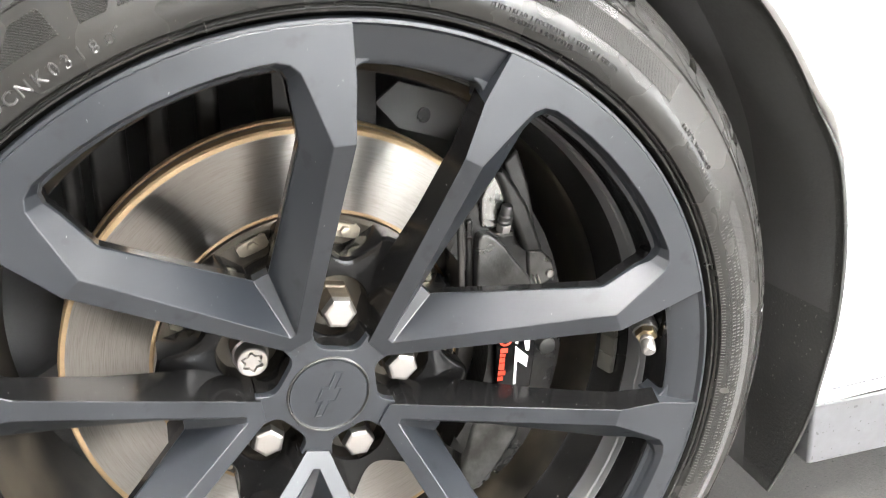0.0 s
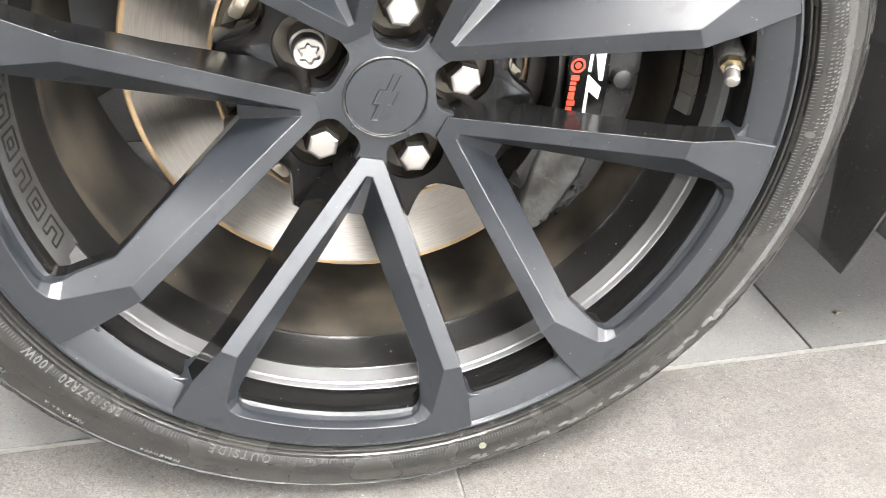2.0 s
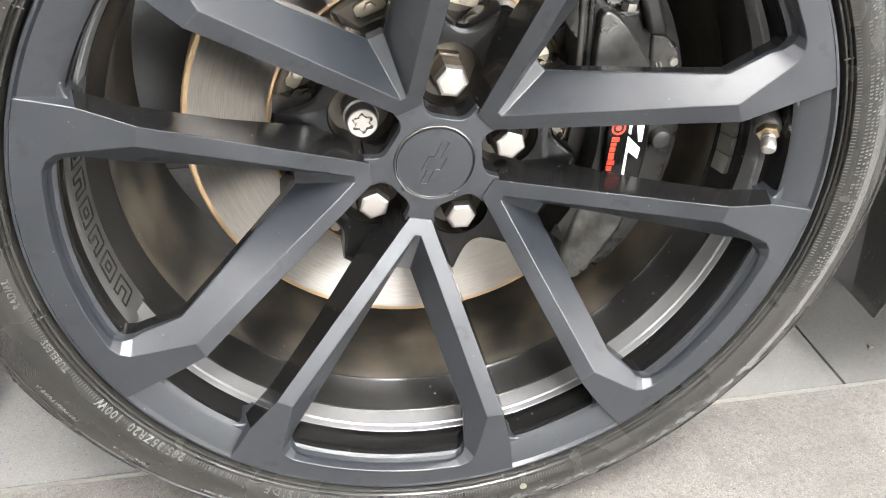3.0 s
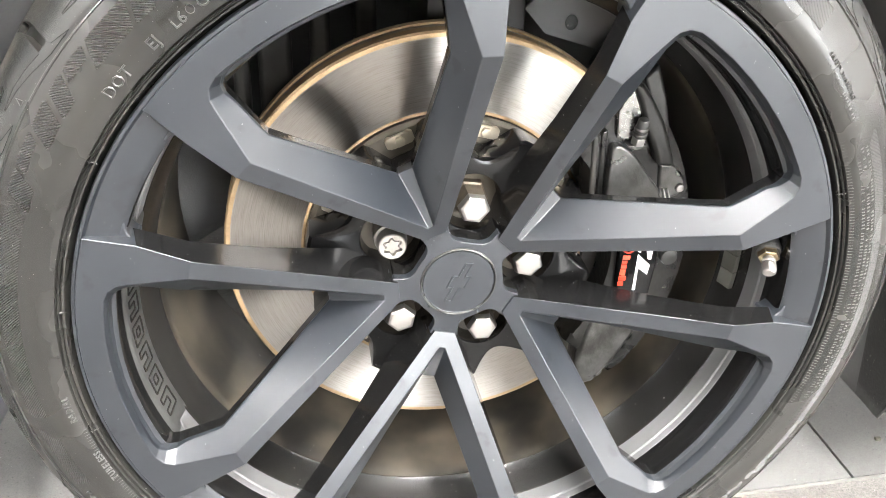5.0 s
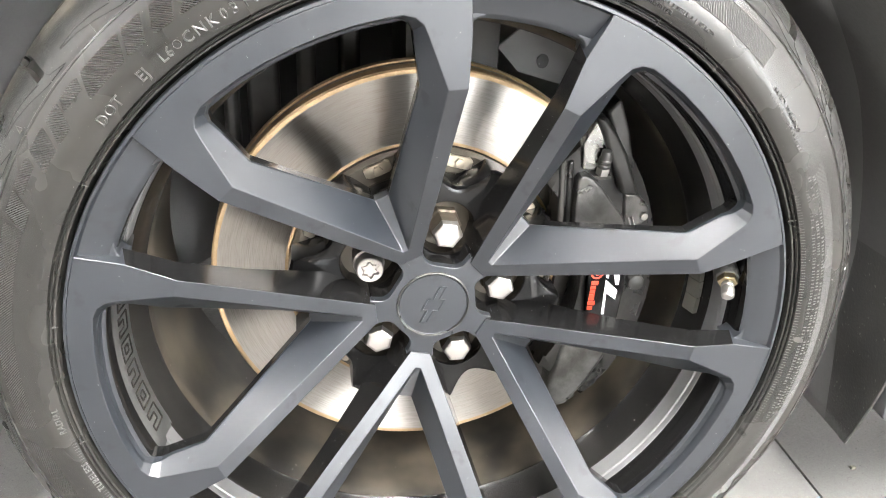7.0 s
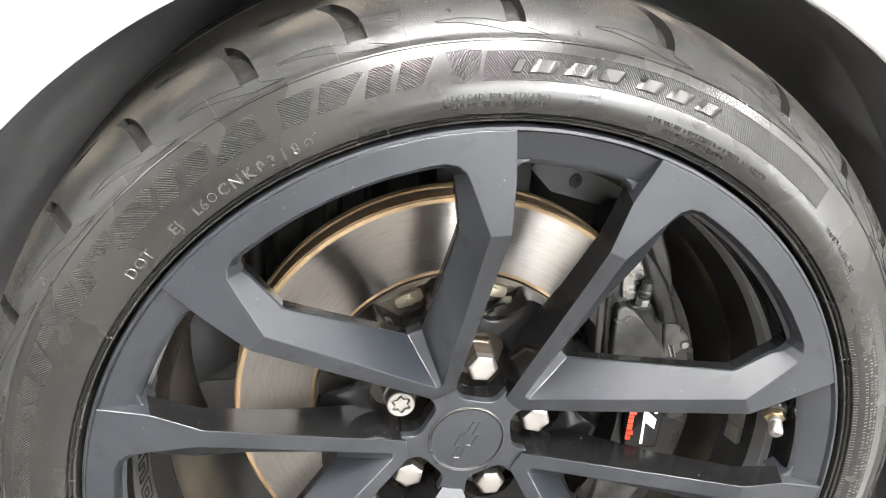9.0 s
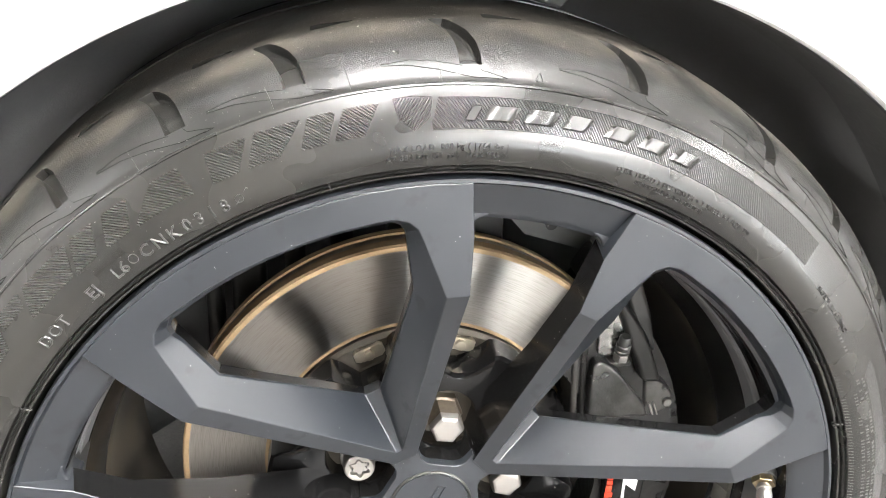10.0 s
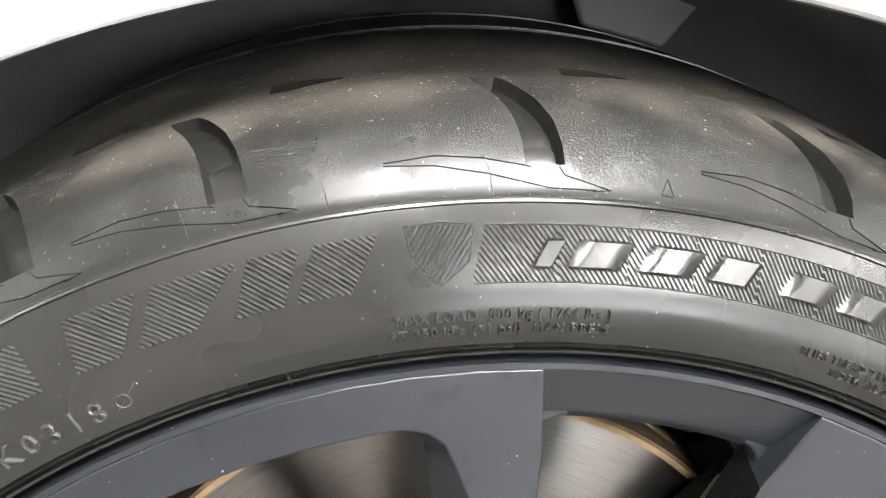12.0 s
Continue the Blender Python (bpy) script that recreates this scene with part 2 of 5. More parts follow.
PAINT = material("white car paint", (0.80, 0.80, 0.79), 0.3, 0.0, stain=0.05, stain_scale=3, tint=(0.7, 0.7, 0.69), coat=0.6)
SILL = material("dusty grey sill paint", (0.090, 0.092, 0.097), 0.36, 0.1, grain=0.25, grain_scale=120, stain=0.45, stain_scale=16, tint=(0.06, 0.06, 0.06), specks=0.675, speck_scale=190, speck_tint=(0.035, 0.035, 0.035))
def stone(name, pale, deep, rough, relief, coarse):
    """Grey stone: slow clouds, stains, sandy grain, pale sparkles and small dark pits."""
    m = bpy.data.materials.new(name)
    m.use_nodes = True
    n, l = m.node_tree.nodes, m.node_tree.links
    b = n["Principled BSDF"]
    tc = n.new("ShaderNodeTexCoord")
    info = n.new("ShaderNodeObjectInfo")
    shift = n.new("ShaderNodeVectorMath")
    shift.operation = "SCALE"
    shift.inputs["Scale"].default_value = 37.0
    seed = n.new("ShaderNodeCombineXYZ")
    for k in range(3):
        l.new(info.outputs["Random"], seed.inputs[k])
    l.new(seed.outputs["Vector"], shift.inputs[0])
    place = n.new("ShaderNodeVectorMath")
    l.new(tc.outputs["Object"], place.inputs[0])
    l.new(shift.outputs["Vector"], place.inputs[1])

    def layer(size, detail, low, high, amount):
        tex = n.new("ShaderNodeTexNoise")
        tex.inputs["Scale"].default_value, tex.inputs["Detail"].default_value = size, detail
        l.new(place.outputs["Vector"], tex.inputs["Vector"])
        r = n.new("ShaderNodeMapRange")
        r.interpolation_type = "SMOOTHSTEP"
        for key, v in zip(("From Min", "From Max", "To Max"), (low, high, amount)):
            r.inputs[key].default_value = v
        l.new(tex.outputs["Fac"], r.inputs["Value"])
        return tex.outputs["Fac"], r.outputs["Result"]

    last = None
    for size, detail, low, high, amount, tone in ((4.0, 4.0, 0.3, 0.7, 0.35, deep), (26.0, 7.0, 0.42, 0.70, 0.5 * coarse, deep), (170.0, 4.0, 0.45, 0.72, 0.7 * coarse, deep), (620.0, 3.0, 0.40, 0.65, 0.8, deep),
                                                  (330.0, 1.0, 0.715, 0.745, 0.8, tuple(c * 0.35 for c in deep)), (380.0, 1.0, 0.745, 0.78, 0.6, tuple(min(1.0, c * 2.4) for c in pale))):
        _, fac = layer(size, detail, low, high, amount)
        mix = n.new("ShaderNodeMix")
        mix.data_type = "RGBA"
        mix.inputs["A"].default_value = (*pale, 1)
        if last is not None:
            l.new(last, mix.inputs["A"])
        mix.inputs["B"].default_value = (*tone, 1)
        l.new(fac, mix.inputs["Factor"])
        last = mix.outputs["Result"]
    l.new(last, b.inputs["Base Color"])
    raw, spread = layer(300.0, 6.0, 0.2, 0.8, 0.3)
    off = n.new("ShaderNodeMath")
    off.inputs[1].default_value = rough - 0.15
    l.new(spread, off.inputs[0])
    l.new(off.outputs["Value"], b.inputs["Roughness"])
    bp = n.new("ShaderNodeBump")
    bp.inputs["Strength"].default_value, bp.inputs["Distance"].default_value = relief, 0.002
    l.new(raw, bp.inputs["Height"])
    l.new(bp.outputs["Normal"], b.inputs["Normal"])
    return m


TILE = stone("grey granular stone tile", (0.150, 0.142, 0.133), (0.068, 0.064, 0.059), 0.6, 0.45, 1.0)
SMOOTH = stone("smooth grey stone tile", (0.130, 0.129, 0.124), (0.085, 0.084, 0.080), 0.45, 0.08, 0.5)
GROUT = material("dark grout", (0.13, 0.127, 0.12), 0.9, grain=0.3, grain_scale=200)
# unseen south wall only; brown darkens and warms what the tyre reflects
BRICK = material("brown wall paint", (0.20, 0.155, 0.12), 0.7, stain=0.3, stain_scale=2, tint=(0.14, 0.11, 0.09))
WALL = material("white wall paint", (0.76, 0.76, 0.75), 0.8, stain=0.06, stain_scale=2, tint=(0.68, 0.68, 0.67))
CEILING = material("grey acoustic ceiling", (0.50, 0.50, 0.495), 0.9, 0.0, stain=0.2, stain_scale=3, tint=(0.45, 0.45, 0.445))
SILVER = material("satin silver barrel paint", (0.175, 0.176, 0.178), 0.34, 0.45, stain=0.5, stain_scale=14, tint=(0.10, 0.099, 0.095), vary=0.1)
BAND = material("grey barrel paint", (0.034, 0.035, 0.034), 0.34, 0.3, stain=0.6, stain_scale=24, tint=(0.056, 0.056, 0.053), bump=0.08, bump_scale=200)
BRASS = material("brassy valve nut", (0.36, 0.29, 0.18), 0.3, 1.0)
LEAD = material("weathered weight strip", (0.15, 0.145, 0.125), 0.55, 0.6, stain=0.5, stain_scale=40, tint=(0.12, 0.115, 0.10))
PIN = material("dusty plated steel", (0.55, 0.50, 0.40), 0.35, 0.9, grain=0.3, grain_scale=200, tint=(0.35, 0.31, 0.25))
DULL = material("dull grey metal", (0.050, 0.050, 0.048), 0.36, 0.5, stain=0.6, stain_scale=60, tint=(0.026, 0.0255, 0.023), vary=0.1, bump=0.1, bump_scale=240)
DARK = material("dark cast iron", (0.030, 0.029, 0.027), 0.5, 0.4, stain=0.5, stain_scale=18, tint=(0.07, 0.062, 0.052))
SHEET = material("grey sheet metal", (0.30, 0.30, 0.29), 0.45, 0.6, stain=0.3, stain_scale=12, tint=(0.2, 0.2, 0.19))
PANEL = material("grey primer", (0.16, 0.16, 0.155), 0.55, stain=0.4, stain_scale=14, tint=(0.11, 0.11, 0.105))
TRIM = material("bright floor strip", (0.27, 0.265, 0.25), 0.45, 0.8, grain=0.5, grain_scale=160, tint=(0.35, 0.34, 0.32))
LIGHT = glow("lamp diffuser", (1.0, 0.972, 0.958), LAMP)
# panels behind the added windows glow for reflections on spokes and tyre
WINDOW_PANEL = glow("daylight", (0.93, 0.97, 1.0), WINDOW_GLOW)


# ---- mesh helpers ----
def mesh_of(name, bm, mat, smooth=0.6):
    me = bpy.data.meshes.new(name)
    bmesh.ops.recalc_face_normals(bm, faces=bm.faces)
    bm.to_mesh(me)
    bm.free()
    for mm in (mat if isinstance(mat, (list, tuple)) else [mat]):
        me.materials.append(mm)
    me.polygons.foreach_set("use_smooth", [True] * len(me.polygons))
    me.set_sharp_from_angle(angle=smooth)
    return me


def part(name, bm, mat, parent=None, label="", m=None, smooth=0.6):
    ob = new(name, bm if isinstance(bm, bpy.types.Mesh) else mesh_of(name, bm, mat, smooth))
    if parent is not None:
        ob.parent = parent
    if m is not None:
        ob.matrix_basis = m
    return tagged(ob, label)


def turned(deg):
    """The wheel's own place, turned by deg anticlockwise as seen from outside."""
    return Matrix.Translation((0, 0, HUB)) @ Matrix.Rotation(-radians(deg), 4, "Y")


def polar(r, deg, y):
    return Vector((r * math.cos(radians(deg)), y, r * math.sin(radians(deg))))


def revolve(profile, steps=160, start=0.0, stop=360.0, closed_profile=False, bm=None):
    """A surface round the y axis from (radius, y) pairs."""
    bm = bm or bmesh.new()
    full = abs(stop - start - 360) < 1e-6
    rings = []
    for i in range(steps if full else steps + 1):
        a = start + (stop - start) * i / steps
        rings.append([bm.verts.new(polar(r, a, y)) for r, y in profile])
    pairs = list(zip(rings, rings[1:])) + ([(rings[-1], rings[0])] if full else [])
    k = len(profile)
    for a, b in pairs:
        for j in range(k if closed_profile else k - 1):
            bm.faces.new((a[j], a[(j + 1) % k], b[(j + 1) % k], b[j]))
    return bm


def box(size, at=(0, 0, 0), bevel=0.0, m=None, bm=None):
    own = bmesh.new()
    bmesh.ops.create_cube(own, size=1.0, matrix=Matrix.Translation(at) @ (m or Matrix()) @ Matrix.Diagonal((*size, 1)))
    if bevel:
        bmesh.ops.bevel(own, geom=own.edges[:], offset=bevel, segments=2, affect="EDGES", profile=0.6)
    if bm is None:
        return own
    return join(bm, own)


def join(bm, other):
    me = bpy.data.meshes.new("tmp")
    other.to_mesh(me)
    other.free()
    bm.from_mesh(me)
    bpy.data.meshes.remove(me)
    return bm


def prism(outline, y0, y1, bevel=0.0, taper=1.0):
    """A solid with its outline in x and z, from y0 (front) to y1."""
    bm = bmesh.new()
    cx = sum(p[0] for p in outline) / len(outline)
    cz = sum(p[1] for p in outline) / len(outline)
    front = [bm.verts.new((cx + (x - cx) * taper, y0, cz + (z - cz) * taper)) for x, z in outline]
    back = [bm.verts.new((x, y1, z)) for x, z in outline]
    f = bm.faces.new(front)
    bm.faces.new(back[::-1])
    n = len(outline)
    for i in range(n):
        bm.faces.new((front[i], back[i], back[(i + 1) % n], front[(i + 1) % n]))
    if bevel:
        bmesh.ops.bevel(bm, geom=[e for e in f.edges], offset=bevel, segments=2, affect="EDGES", profile=0.6)
    return bm


def soften(ob, width=0.002, segments=2, angle=24):
    md = ob.modifiers.new("soft edges", "BEVEL")
    md.width, md.segments, md.limit_method, md.angle_limit = width, segments, "ANGLE", radians(angle)
    md.harden_normals = True
    return ob


# ---- room ----
FLOOR_TURN = radians(1.7)
def floor_tiles():
    bm = bmesh.new()
    bmesh.ops.create_grid(bm, x_segments=1, y_segments=1, size=12.0)
    for v in bm.verts:
        v.co.z = -0.003
    base = tagged(part("floor", bm, GROUT), "grey stone tile floor with narrow dark joints", "floor", kind="structure")
    return base


floor = floor_tiles()
tile_mesh = mesh_of("tile", box((0.597, 0.597, 0.012), (0, 0, -0.006), 0.0012), TILE)
back_mesh = mesh_of("tile", box((0.597, 0.597, 0.012), (0, 0, -0.006), 0.0012), SMOOTH)
turn = Matrix.Rotation(FLOOR_TURN, 4, "Z")
outer = {TILE: bmesh.new(), SMOOTH: bmesh.new()}
for j in range(-16, 6):
    for i in range(-12, 12):
        x = (0.0655 if j < 0 else 0.491) + 0.6 * i + 0.3
        y = 0.123 + 0.6 * j + 0.3
        at = turn @ Matrix.Translation((x, y, 0 if j < 0 else 0.0028))
        near = tile_mesh if j < 0 else back_mesh
        if -5 <= i < 5 and -5 <= j < 4:
            part("tile", near, None, floor, m=at)
        elif abs(x) < 6.6 and -9.0 < y < 3.1:
            bm = outer[TILE if j < 0 else SMOOTH]
            bm.from_mesh(near)
            bm.verts.ensure_lookup_table()
            for v in bm.verts[-len(near.vertices):]:
                v.co = at @ v.co
for stone, bm in outer.items():
    tagged(part("outer_tiles", bm, stone, floor, "further grey stone tiles"), kind="stuff")
part("edge_strip", box((13.0, 0.0014, 0.0100), (0, 0.1226, -0.0014), 0.0004), TRIM, floor, "thin bright metal strip along the raised tile row", turn)

for nm, size, at, stone in (("wall_north", (14, 0.1, 3.4), (0, 3.5, 1.7), WALL), ("wall_west", (0.1, 13, 3.4), (-7.0, -3.0, 1.7), WALL)):
    tagged(part(nm, box(size, at), stone), "plain white painted room wall", "wall", kind="structure")
# unseen far wall, brown for warm reflections, round an added bright window
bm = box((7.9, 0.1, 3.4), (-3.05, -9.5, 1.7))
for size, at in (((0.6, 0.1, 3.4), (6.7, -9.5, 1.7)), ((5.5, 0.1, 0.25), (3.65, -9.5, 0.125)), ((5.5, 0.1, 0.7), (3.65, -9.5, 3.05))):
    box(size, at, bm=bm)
tagged(part("wall_south", bm, BRICK), "unseen brown wall round the added wide window", "wall", kind="structure")
window = tagged(new("unseen_window_1"), "wide unseen window in a grey frame, added for highlights on the spokes", "window", kind="structure")
# a narrower unseen window, added in the east wall for highlights on the tyre
bm = box((0.1, 4.6, 3.4), (7.0, -7.2, 1.7))
for size, at in (((0.1, 7.1, 3.4), (7.0, -0.05, 1.7)), ((0.1, 1.3, 0.25), (7.0, -4.25, 0.125)), ((0.1, 1.3, 1.35), (7.0, -4.25, 2.725))):
    box(size, at, bm=bm)
tagged(part("wall_east", bm, WALL), "plain white painted room wall with an added window", "wall", kind="structure")
side_window = tagged(new("unseen_window_2"), "narrower unseen window in a grey frame, added to brighten the tyre's right side", "window", kind="structure")
for y in (-4.90, -3.60):
    part("window_post", box((0.08, 0.06, 1.80), (7.0, y, 1.150), 0.004), SHEET, side_window)
for z in (0.25, 2.05):
    part("window_rail", box((0.08, 1.3, 0.06), (7.0, -4.25, z), 0.004), SHEET, side_window)
tagged(part("backdrop", box((0.02, 7.0, 5.0), (8.8, -4.35, 1.6)), WINDOW_PANEL), "plain glowing panel behind the added side window", "sky", kind="structure")
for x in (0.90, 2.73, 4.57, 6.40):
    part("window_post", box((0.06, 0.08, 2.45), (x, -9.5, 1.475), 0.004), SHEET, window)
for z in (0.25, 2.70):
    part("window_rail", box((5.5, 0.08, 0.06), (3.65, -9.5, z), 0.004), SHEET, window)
tagged(part("backdrop", box((11.0, 0.02, 5.0), (3.65, -11.5, 1.6)), WINDOW_PANEL), "plain glowing panel behind the added window", "sky", kind="structure")
tagged(part("ceiling", box((14.2, 13.2, 0.1), (0, -3.0, 3.45)), CEILING), "plain grey painted ceiling", "ceiling", kind="structure")

for x, y in ((-5.4, -2.4), (-0.30, -1.9), (0.7, -1.6), (2.6, -4.9), (3.8, -6.6), (2.6, -6.4), (1.2, -6.4), (3.9, -4.9), (5.4, -2.8), (5.6, -4.8)):
    lamp = tagged(new("ceiling_light"), "white ceiling light fitting with a bright long diffuser", "ceiling light", "ceiling lights")
    lamp.matrix_basis = pose(x, y, 3.4)
    part("housing", box((0.56, 1.56, 0.06), (0, 0, -0.03), 0.006), WALL, lamp)
    part("diffuser", box((0.46, 1.5, 0.006), (0, 0, -0.064)), LIGHT, lamp)

# ---- car ----
car = tagged(new("car"), "white car with a dark graphite five-double-spoke wheel", "car")

# rim: flange, face ring, barrel
rim = part("wheel_rim", revolve([
    (0.262, 0.030), (0.2705, 0.0150), (0.2715, 0.0080), (0.2716, 0.0045), (0.2708, 0.0020), (0.2690, 0.0026), (0.2665, 0.0060), (0.2500, 0.0160), (0.2475, 0.0180),
    (0.2462, 0.0200), (0.2458, 0.0240), (0.2460, 0.0300), (0.2448, 0.0330), (0.2422, 0.0450), (0.2385, 0.0645), (0.2378, 0.0670), (0.2310, 0.0850), (0.2290, 0.0880), (0.2270, 0.1000), (0.2270, 0.2300),
    (0.2450, 0.2480), (0.2470, 0.2600), (0.2540, 0.2600), (0.2420, 0.2400), (0.2380, 0.1500), (0.2400, 0.0950), (0.2500, 0.0660), (0.2540, 0.0400)], 200, closed_profile=True),
    BARREL, car, "graphite painted alloy rim", turned(0), 0.5)
part("inner_lip", revolve([(0.2456, 0.0132), (0.2447, 0.0160), (0.2442, 0.0200), (0.2440, 0.0300), (0.2435, 0.0362), (0.2432, 0.0373)], 200), GLOSS, rim, "black glossy inner lip", smooth=0.5)
part("barrel_band", revolve([(0.2433, 0.0370), (0.2429, 0.0376), (0.2421, 0.0424), (0.2413, 0.0434), (0.2410, 0.0440), (0.2392, 0.0566), (0.2390, 0.0576)], 200), SILVER, rim, "satin silver machined barrel band", smooth=0.25)
part("barrel_edge", revolve([(0.2391, 0.0574), (0.2385, 0.0581), (0.2384, 0.0590), (0.2388, 0.0598), (0.2376, 0.0630), (0.2350, 0.0690), (0.2296, 0.0846), (0.2284, 0.0862), (0.2284, 0.0872), (0.2320, 0.0880)], 200), EDGE, rim, "black barrel edge", smooth=0.35)

PAIRS = [42.4 + 72 * k for k in range(5)]


def double_spoke():
    """One V of two spokes with the stretch of rim face that joins them; x runs outwards, z across."""
    bm = bmesh.new()

    def side(s):
        def P(r, deg, y):
            q = polar(r, deg, y)
            return Vector((q.x, q.y, s * q.z))
        K0, N0 = Vector((0.0590, 0.0585, s * 0.0022)), Vector((0.1015, 0.0760, s * 0.0058))
        M0 = Vector((0.0470, 0.0635, s * 0.0085))
        K1, M1, N1 = P(0.2008, 22.67, 0), P(0.2019, 26.47, -0.0005), P(0.2021, 17.77, 0.0125)
        T, S = P(0.2364, 26.5, 0.0025), P(0.2690, 25.72, 0.0012)
        ridge, edge = [K0.lerp(K1, f) for f in (0, 0.33, 0.66, 1)], [N0.lerp(N1, f) for f in (0, 0.33, 0.66, 1)]
        a, c, d = P(0.236, 19.6, 0.0002), P(0.2545, 18.9, 0.0002), P(0.2514, 13.8, 0.0002)
        a2, c2, d2 = P(0.2310, 17.5, 0.0135), P(0.2505, 18.0, 0.0062), P(0.2496, 13.7, 0.0050)
        for f in (0, 0.25, 0.5, 0.75, 1):
            ridge.append(a.lerp(c, f).lerp(c.lerp(d, f), f))
            edge.append(a2.lerp(c2, f).lerp(c2.lerp(d2, f), f))
        for g in (0.66, 0.33, 0):
            ridge.append(P(0.2514 - 0.0004 * (1 - g), 13.8 * g, 0.0002))
            edge.append(P(0.2495, 13.7 * g, 0.0050))
        outer = [P(0.2690, 25.72 * g, 0.0012) for g in (1, 0.83, 0.66, 0.5, 0.33, 0.16, 0)]
        V = lambda L: [bm.verts.new(p) for p in L]
        R, E, O = V(ridge), V(edge), V(outer)
        Mline = V([M0.lerp(M1, f) for f in (0, 0.33, 0.66, 1)] + [T])
        grow = [0, 0, 0, 0.15, 0.3, 0.75, 1, 1, 1, 1, 1, 1]
        inward = [Vector((-p.x, 0, -p.z)).normalized() for p in edge]
        ES = V([p + Vector((0, 0.0008 + 0.0018 * g, 0)) + q * 0.0003 * g for p, q, g in zip(edge, inward, grow)])
        EL = V([p + Vector((0, 0.0016 + 0.0054 * g, 0)) + q * 0.0021 * g for p, q, g in zip(edge, inward, grow)])
        EB = V([p + Vector((0, 0.011 + 0.008 * g, 0)) + q * 0.0024 * g for p, q, g in zip(edge, inward, grow)])
        MB = V([p.co + Vector((0.004, dpt, s * 0.0035)) for p, dpt in zip(Mline, (0.050, 0.038, 0.027, 0.023, 0.019))])
        SB = V([P(0.2690, 25.9, 0.0080)])
        OB = V([Vector((p.x, 0.0060, p.z)) for p in outer])
        for i in range(3):
            bm.faces.new((R[i], R[i + 1], Mline[i + 1], Mline[i]))
            bm.faces.new((EB[i], EB[i + 1], MB[i + 1], MB[i])).material_index = 1
        bm.faces.new(R[3:] + O[::-1] + [Mline[4], Mline[3]])
        for i in range(len(R) - 1):
            bm.faces.new((R[i], R[i + 1], E[i + 1], E[i]))
            bm.faces.new((E[i], E[i + 1], ES[i + 1], ES[i]))
            bm.faces.new((ES[i], ES[i + 1], EL[i + 1], EL[i]))
            bm.faces.new((EL[i], EL[i + 1], EB[i + 1], EB[i])).material_index = 1
        for i in range(4):
            bm.faces.new((Mline[i], Mline[i + 1], MB[i + 1], MB[i])).material_index = 1
        bm.faces.new((Mline[4], O[0], OB[0], MB[4]))
        for i in range(len(O) - 1):
            bm.faces.new((O[i], O[i + 1], OB[i + 1], OB[i]))
        return R[0], E[0], ES[0], EL[0], EB[0], Mline[0], MB[0]
    a, b = side(1), side(-1)
    for i, k in ((0, 1), (1, 2), (2, 3), (3, 4), (0, 5), (5, 6), (4, 6)):
        bm.faces.new((a[i], a[k], b[k], b[i]))
    bmesh.ops.remove_doubles(bm, verts=bm.verts, dist=0.0002)
    return bm


spoke_mesh = mesh_of("double_spoke", double_spoke(), [RIM, GLOSS], 0.5)
for a in PAIRS:
    soften(part("double_spoke", spoke_mesh, None, rim, "satin graphite V-shaped double spoke", Matrix.Rotation(-radians(a), 4, "Y")), 0.0019, 4, 14)
face = part("face_ring", revolve([(0.2700, 0.0120), (0.2718, 0.0075), (0.2719, 0.0042), (0.2711, 0.0016), (0.2692, 0.0014), (0.2674, 0.0046), (0.2500, 0.0098), (0.2466, 0.0118), (0.2452, 0.0130), (0.2456, 0.0142)], 200), RIM, rim, "satin graphite face between the spokes")


def corner(s):
    """The rounded web where a spoke's outer flank runs into the face ring."""
    r0, d0, size = 0.2462, 26.3, 0.0100
    wide = math.degrees(size / 0.24)
    arc = [(r0 - size + size * math.sin(radians(9 * k)), d0 + wide - wide * math.cos(radians(9 * k))) for k in range(11)]
    way = arc + [(0.2500, arc[-1][1]), (0.2500, d0 - 1.0), (arc[0][0], d0 - 0.8)]
    pts = [polar(r, s * d, 0) for r, d in way]
    return prism([(p.x, p.z) for p in (pts if s > 0 else pts[::-1])], 0.0108, 0.0330)


for s in (1, -1):
    corner_mesh = mesh_of("corner_web", corner(s), RIM, 0.5)
    for a in PAIRS:
        soften(part("corner_web", corner_mesh, None, rim, "", Matrix.Rotation(-radians(a), 4, "Y")), 0.0016, 3, 30)


def star(size):
    """Five arms with parallel flanks that run into a round plate through wide fillets."""
    half = [(0.0530, 0.0), (0.0530, 5.0), (0.0530, 10.0), (0.0528, 12.4), (0.0520, 13.3), (0.0500, 13.2), (0.0470, 13.3), (0.0445, 14.0), (0.0424, 15.4), (0.0406, 17.6), (0.0392, 20.6), (0.0383, 24.4), (0.0378, 29.0), (0.0376, 33.5)]
    pts = []
    for a in PAIRS:
        for r, d in [(r, -d) for r, d in half[:0:-1]] + half:
            r *= size if r < 0.05 else 1 - (1 - size) * 0.3
            pts.append((r * math.cos(radians(a + d)), r * math.sin(radians(a + d))))
    return pts


hub = soften(part("hub_star", prism(star(0.94), 0.0655, 0.0730), RIM, rim, "five-armed graphite hub plate"), 0.0022, 4, 40)
soften(part("hub_core", prism(star(0.91), 0.0715, 0.108), GLOSS, rim, "black glossy flank under the hub plate"), 0.0012, 2, 40)
for a in PAIRS:
    soften(part("arm_fold", prism([(0.0515, -0.0125), (0.0515, 0.0125), (0.0600, 0.0135), (0.0600, -0.0135)], 0.0725, 0.100), RIM, rim, "", Matrix.Rotation(-radians(a), 4, "Y")), 0.0022, 3, 30)


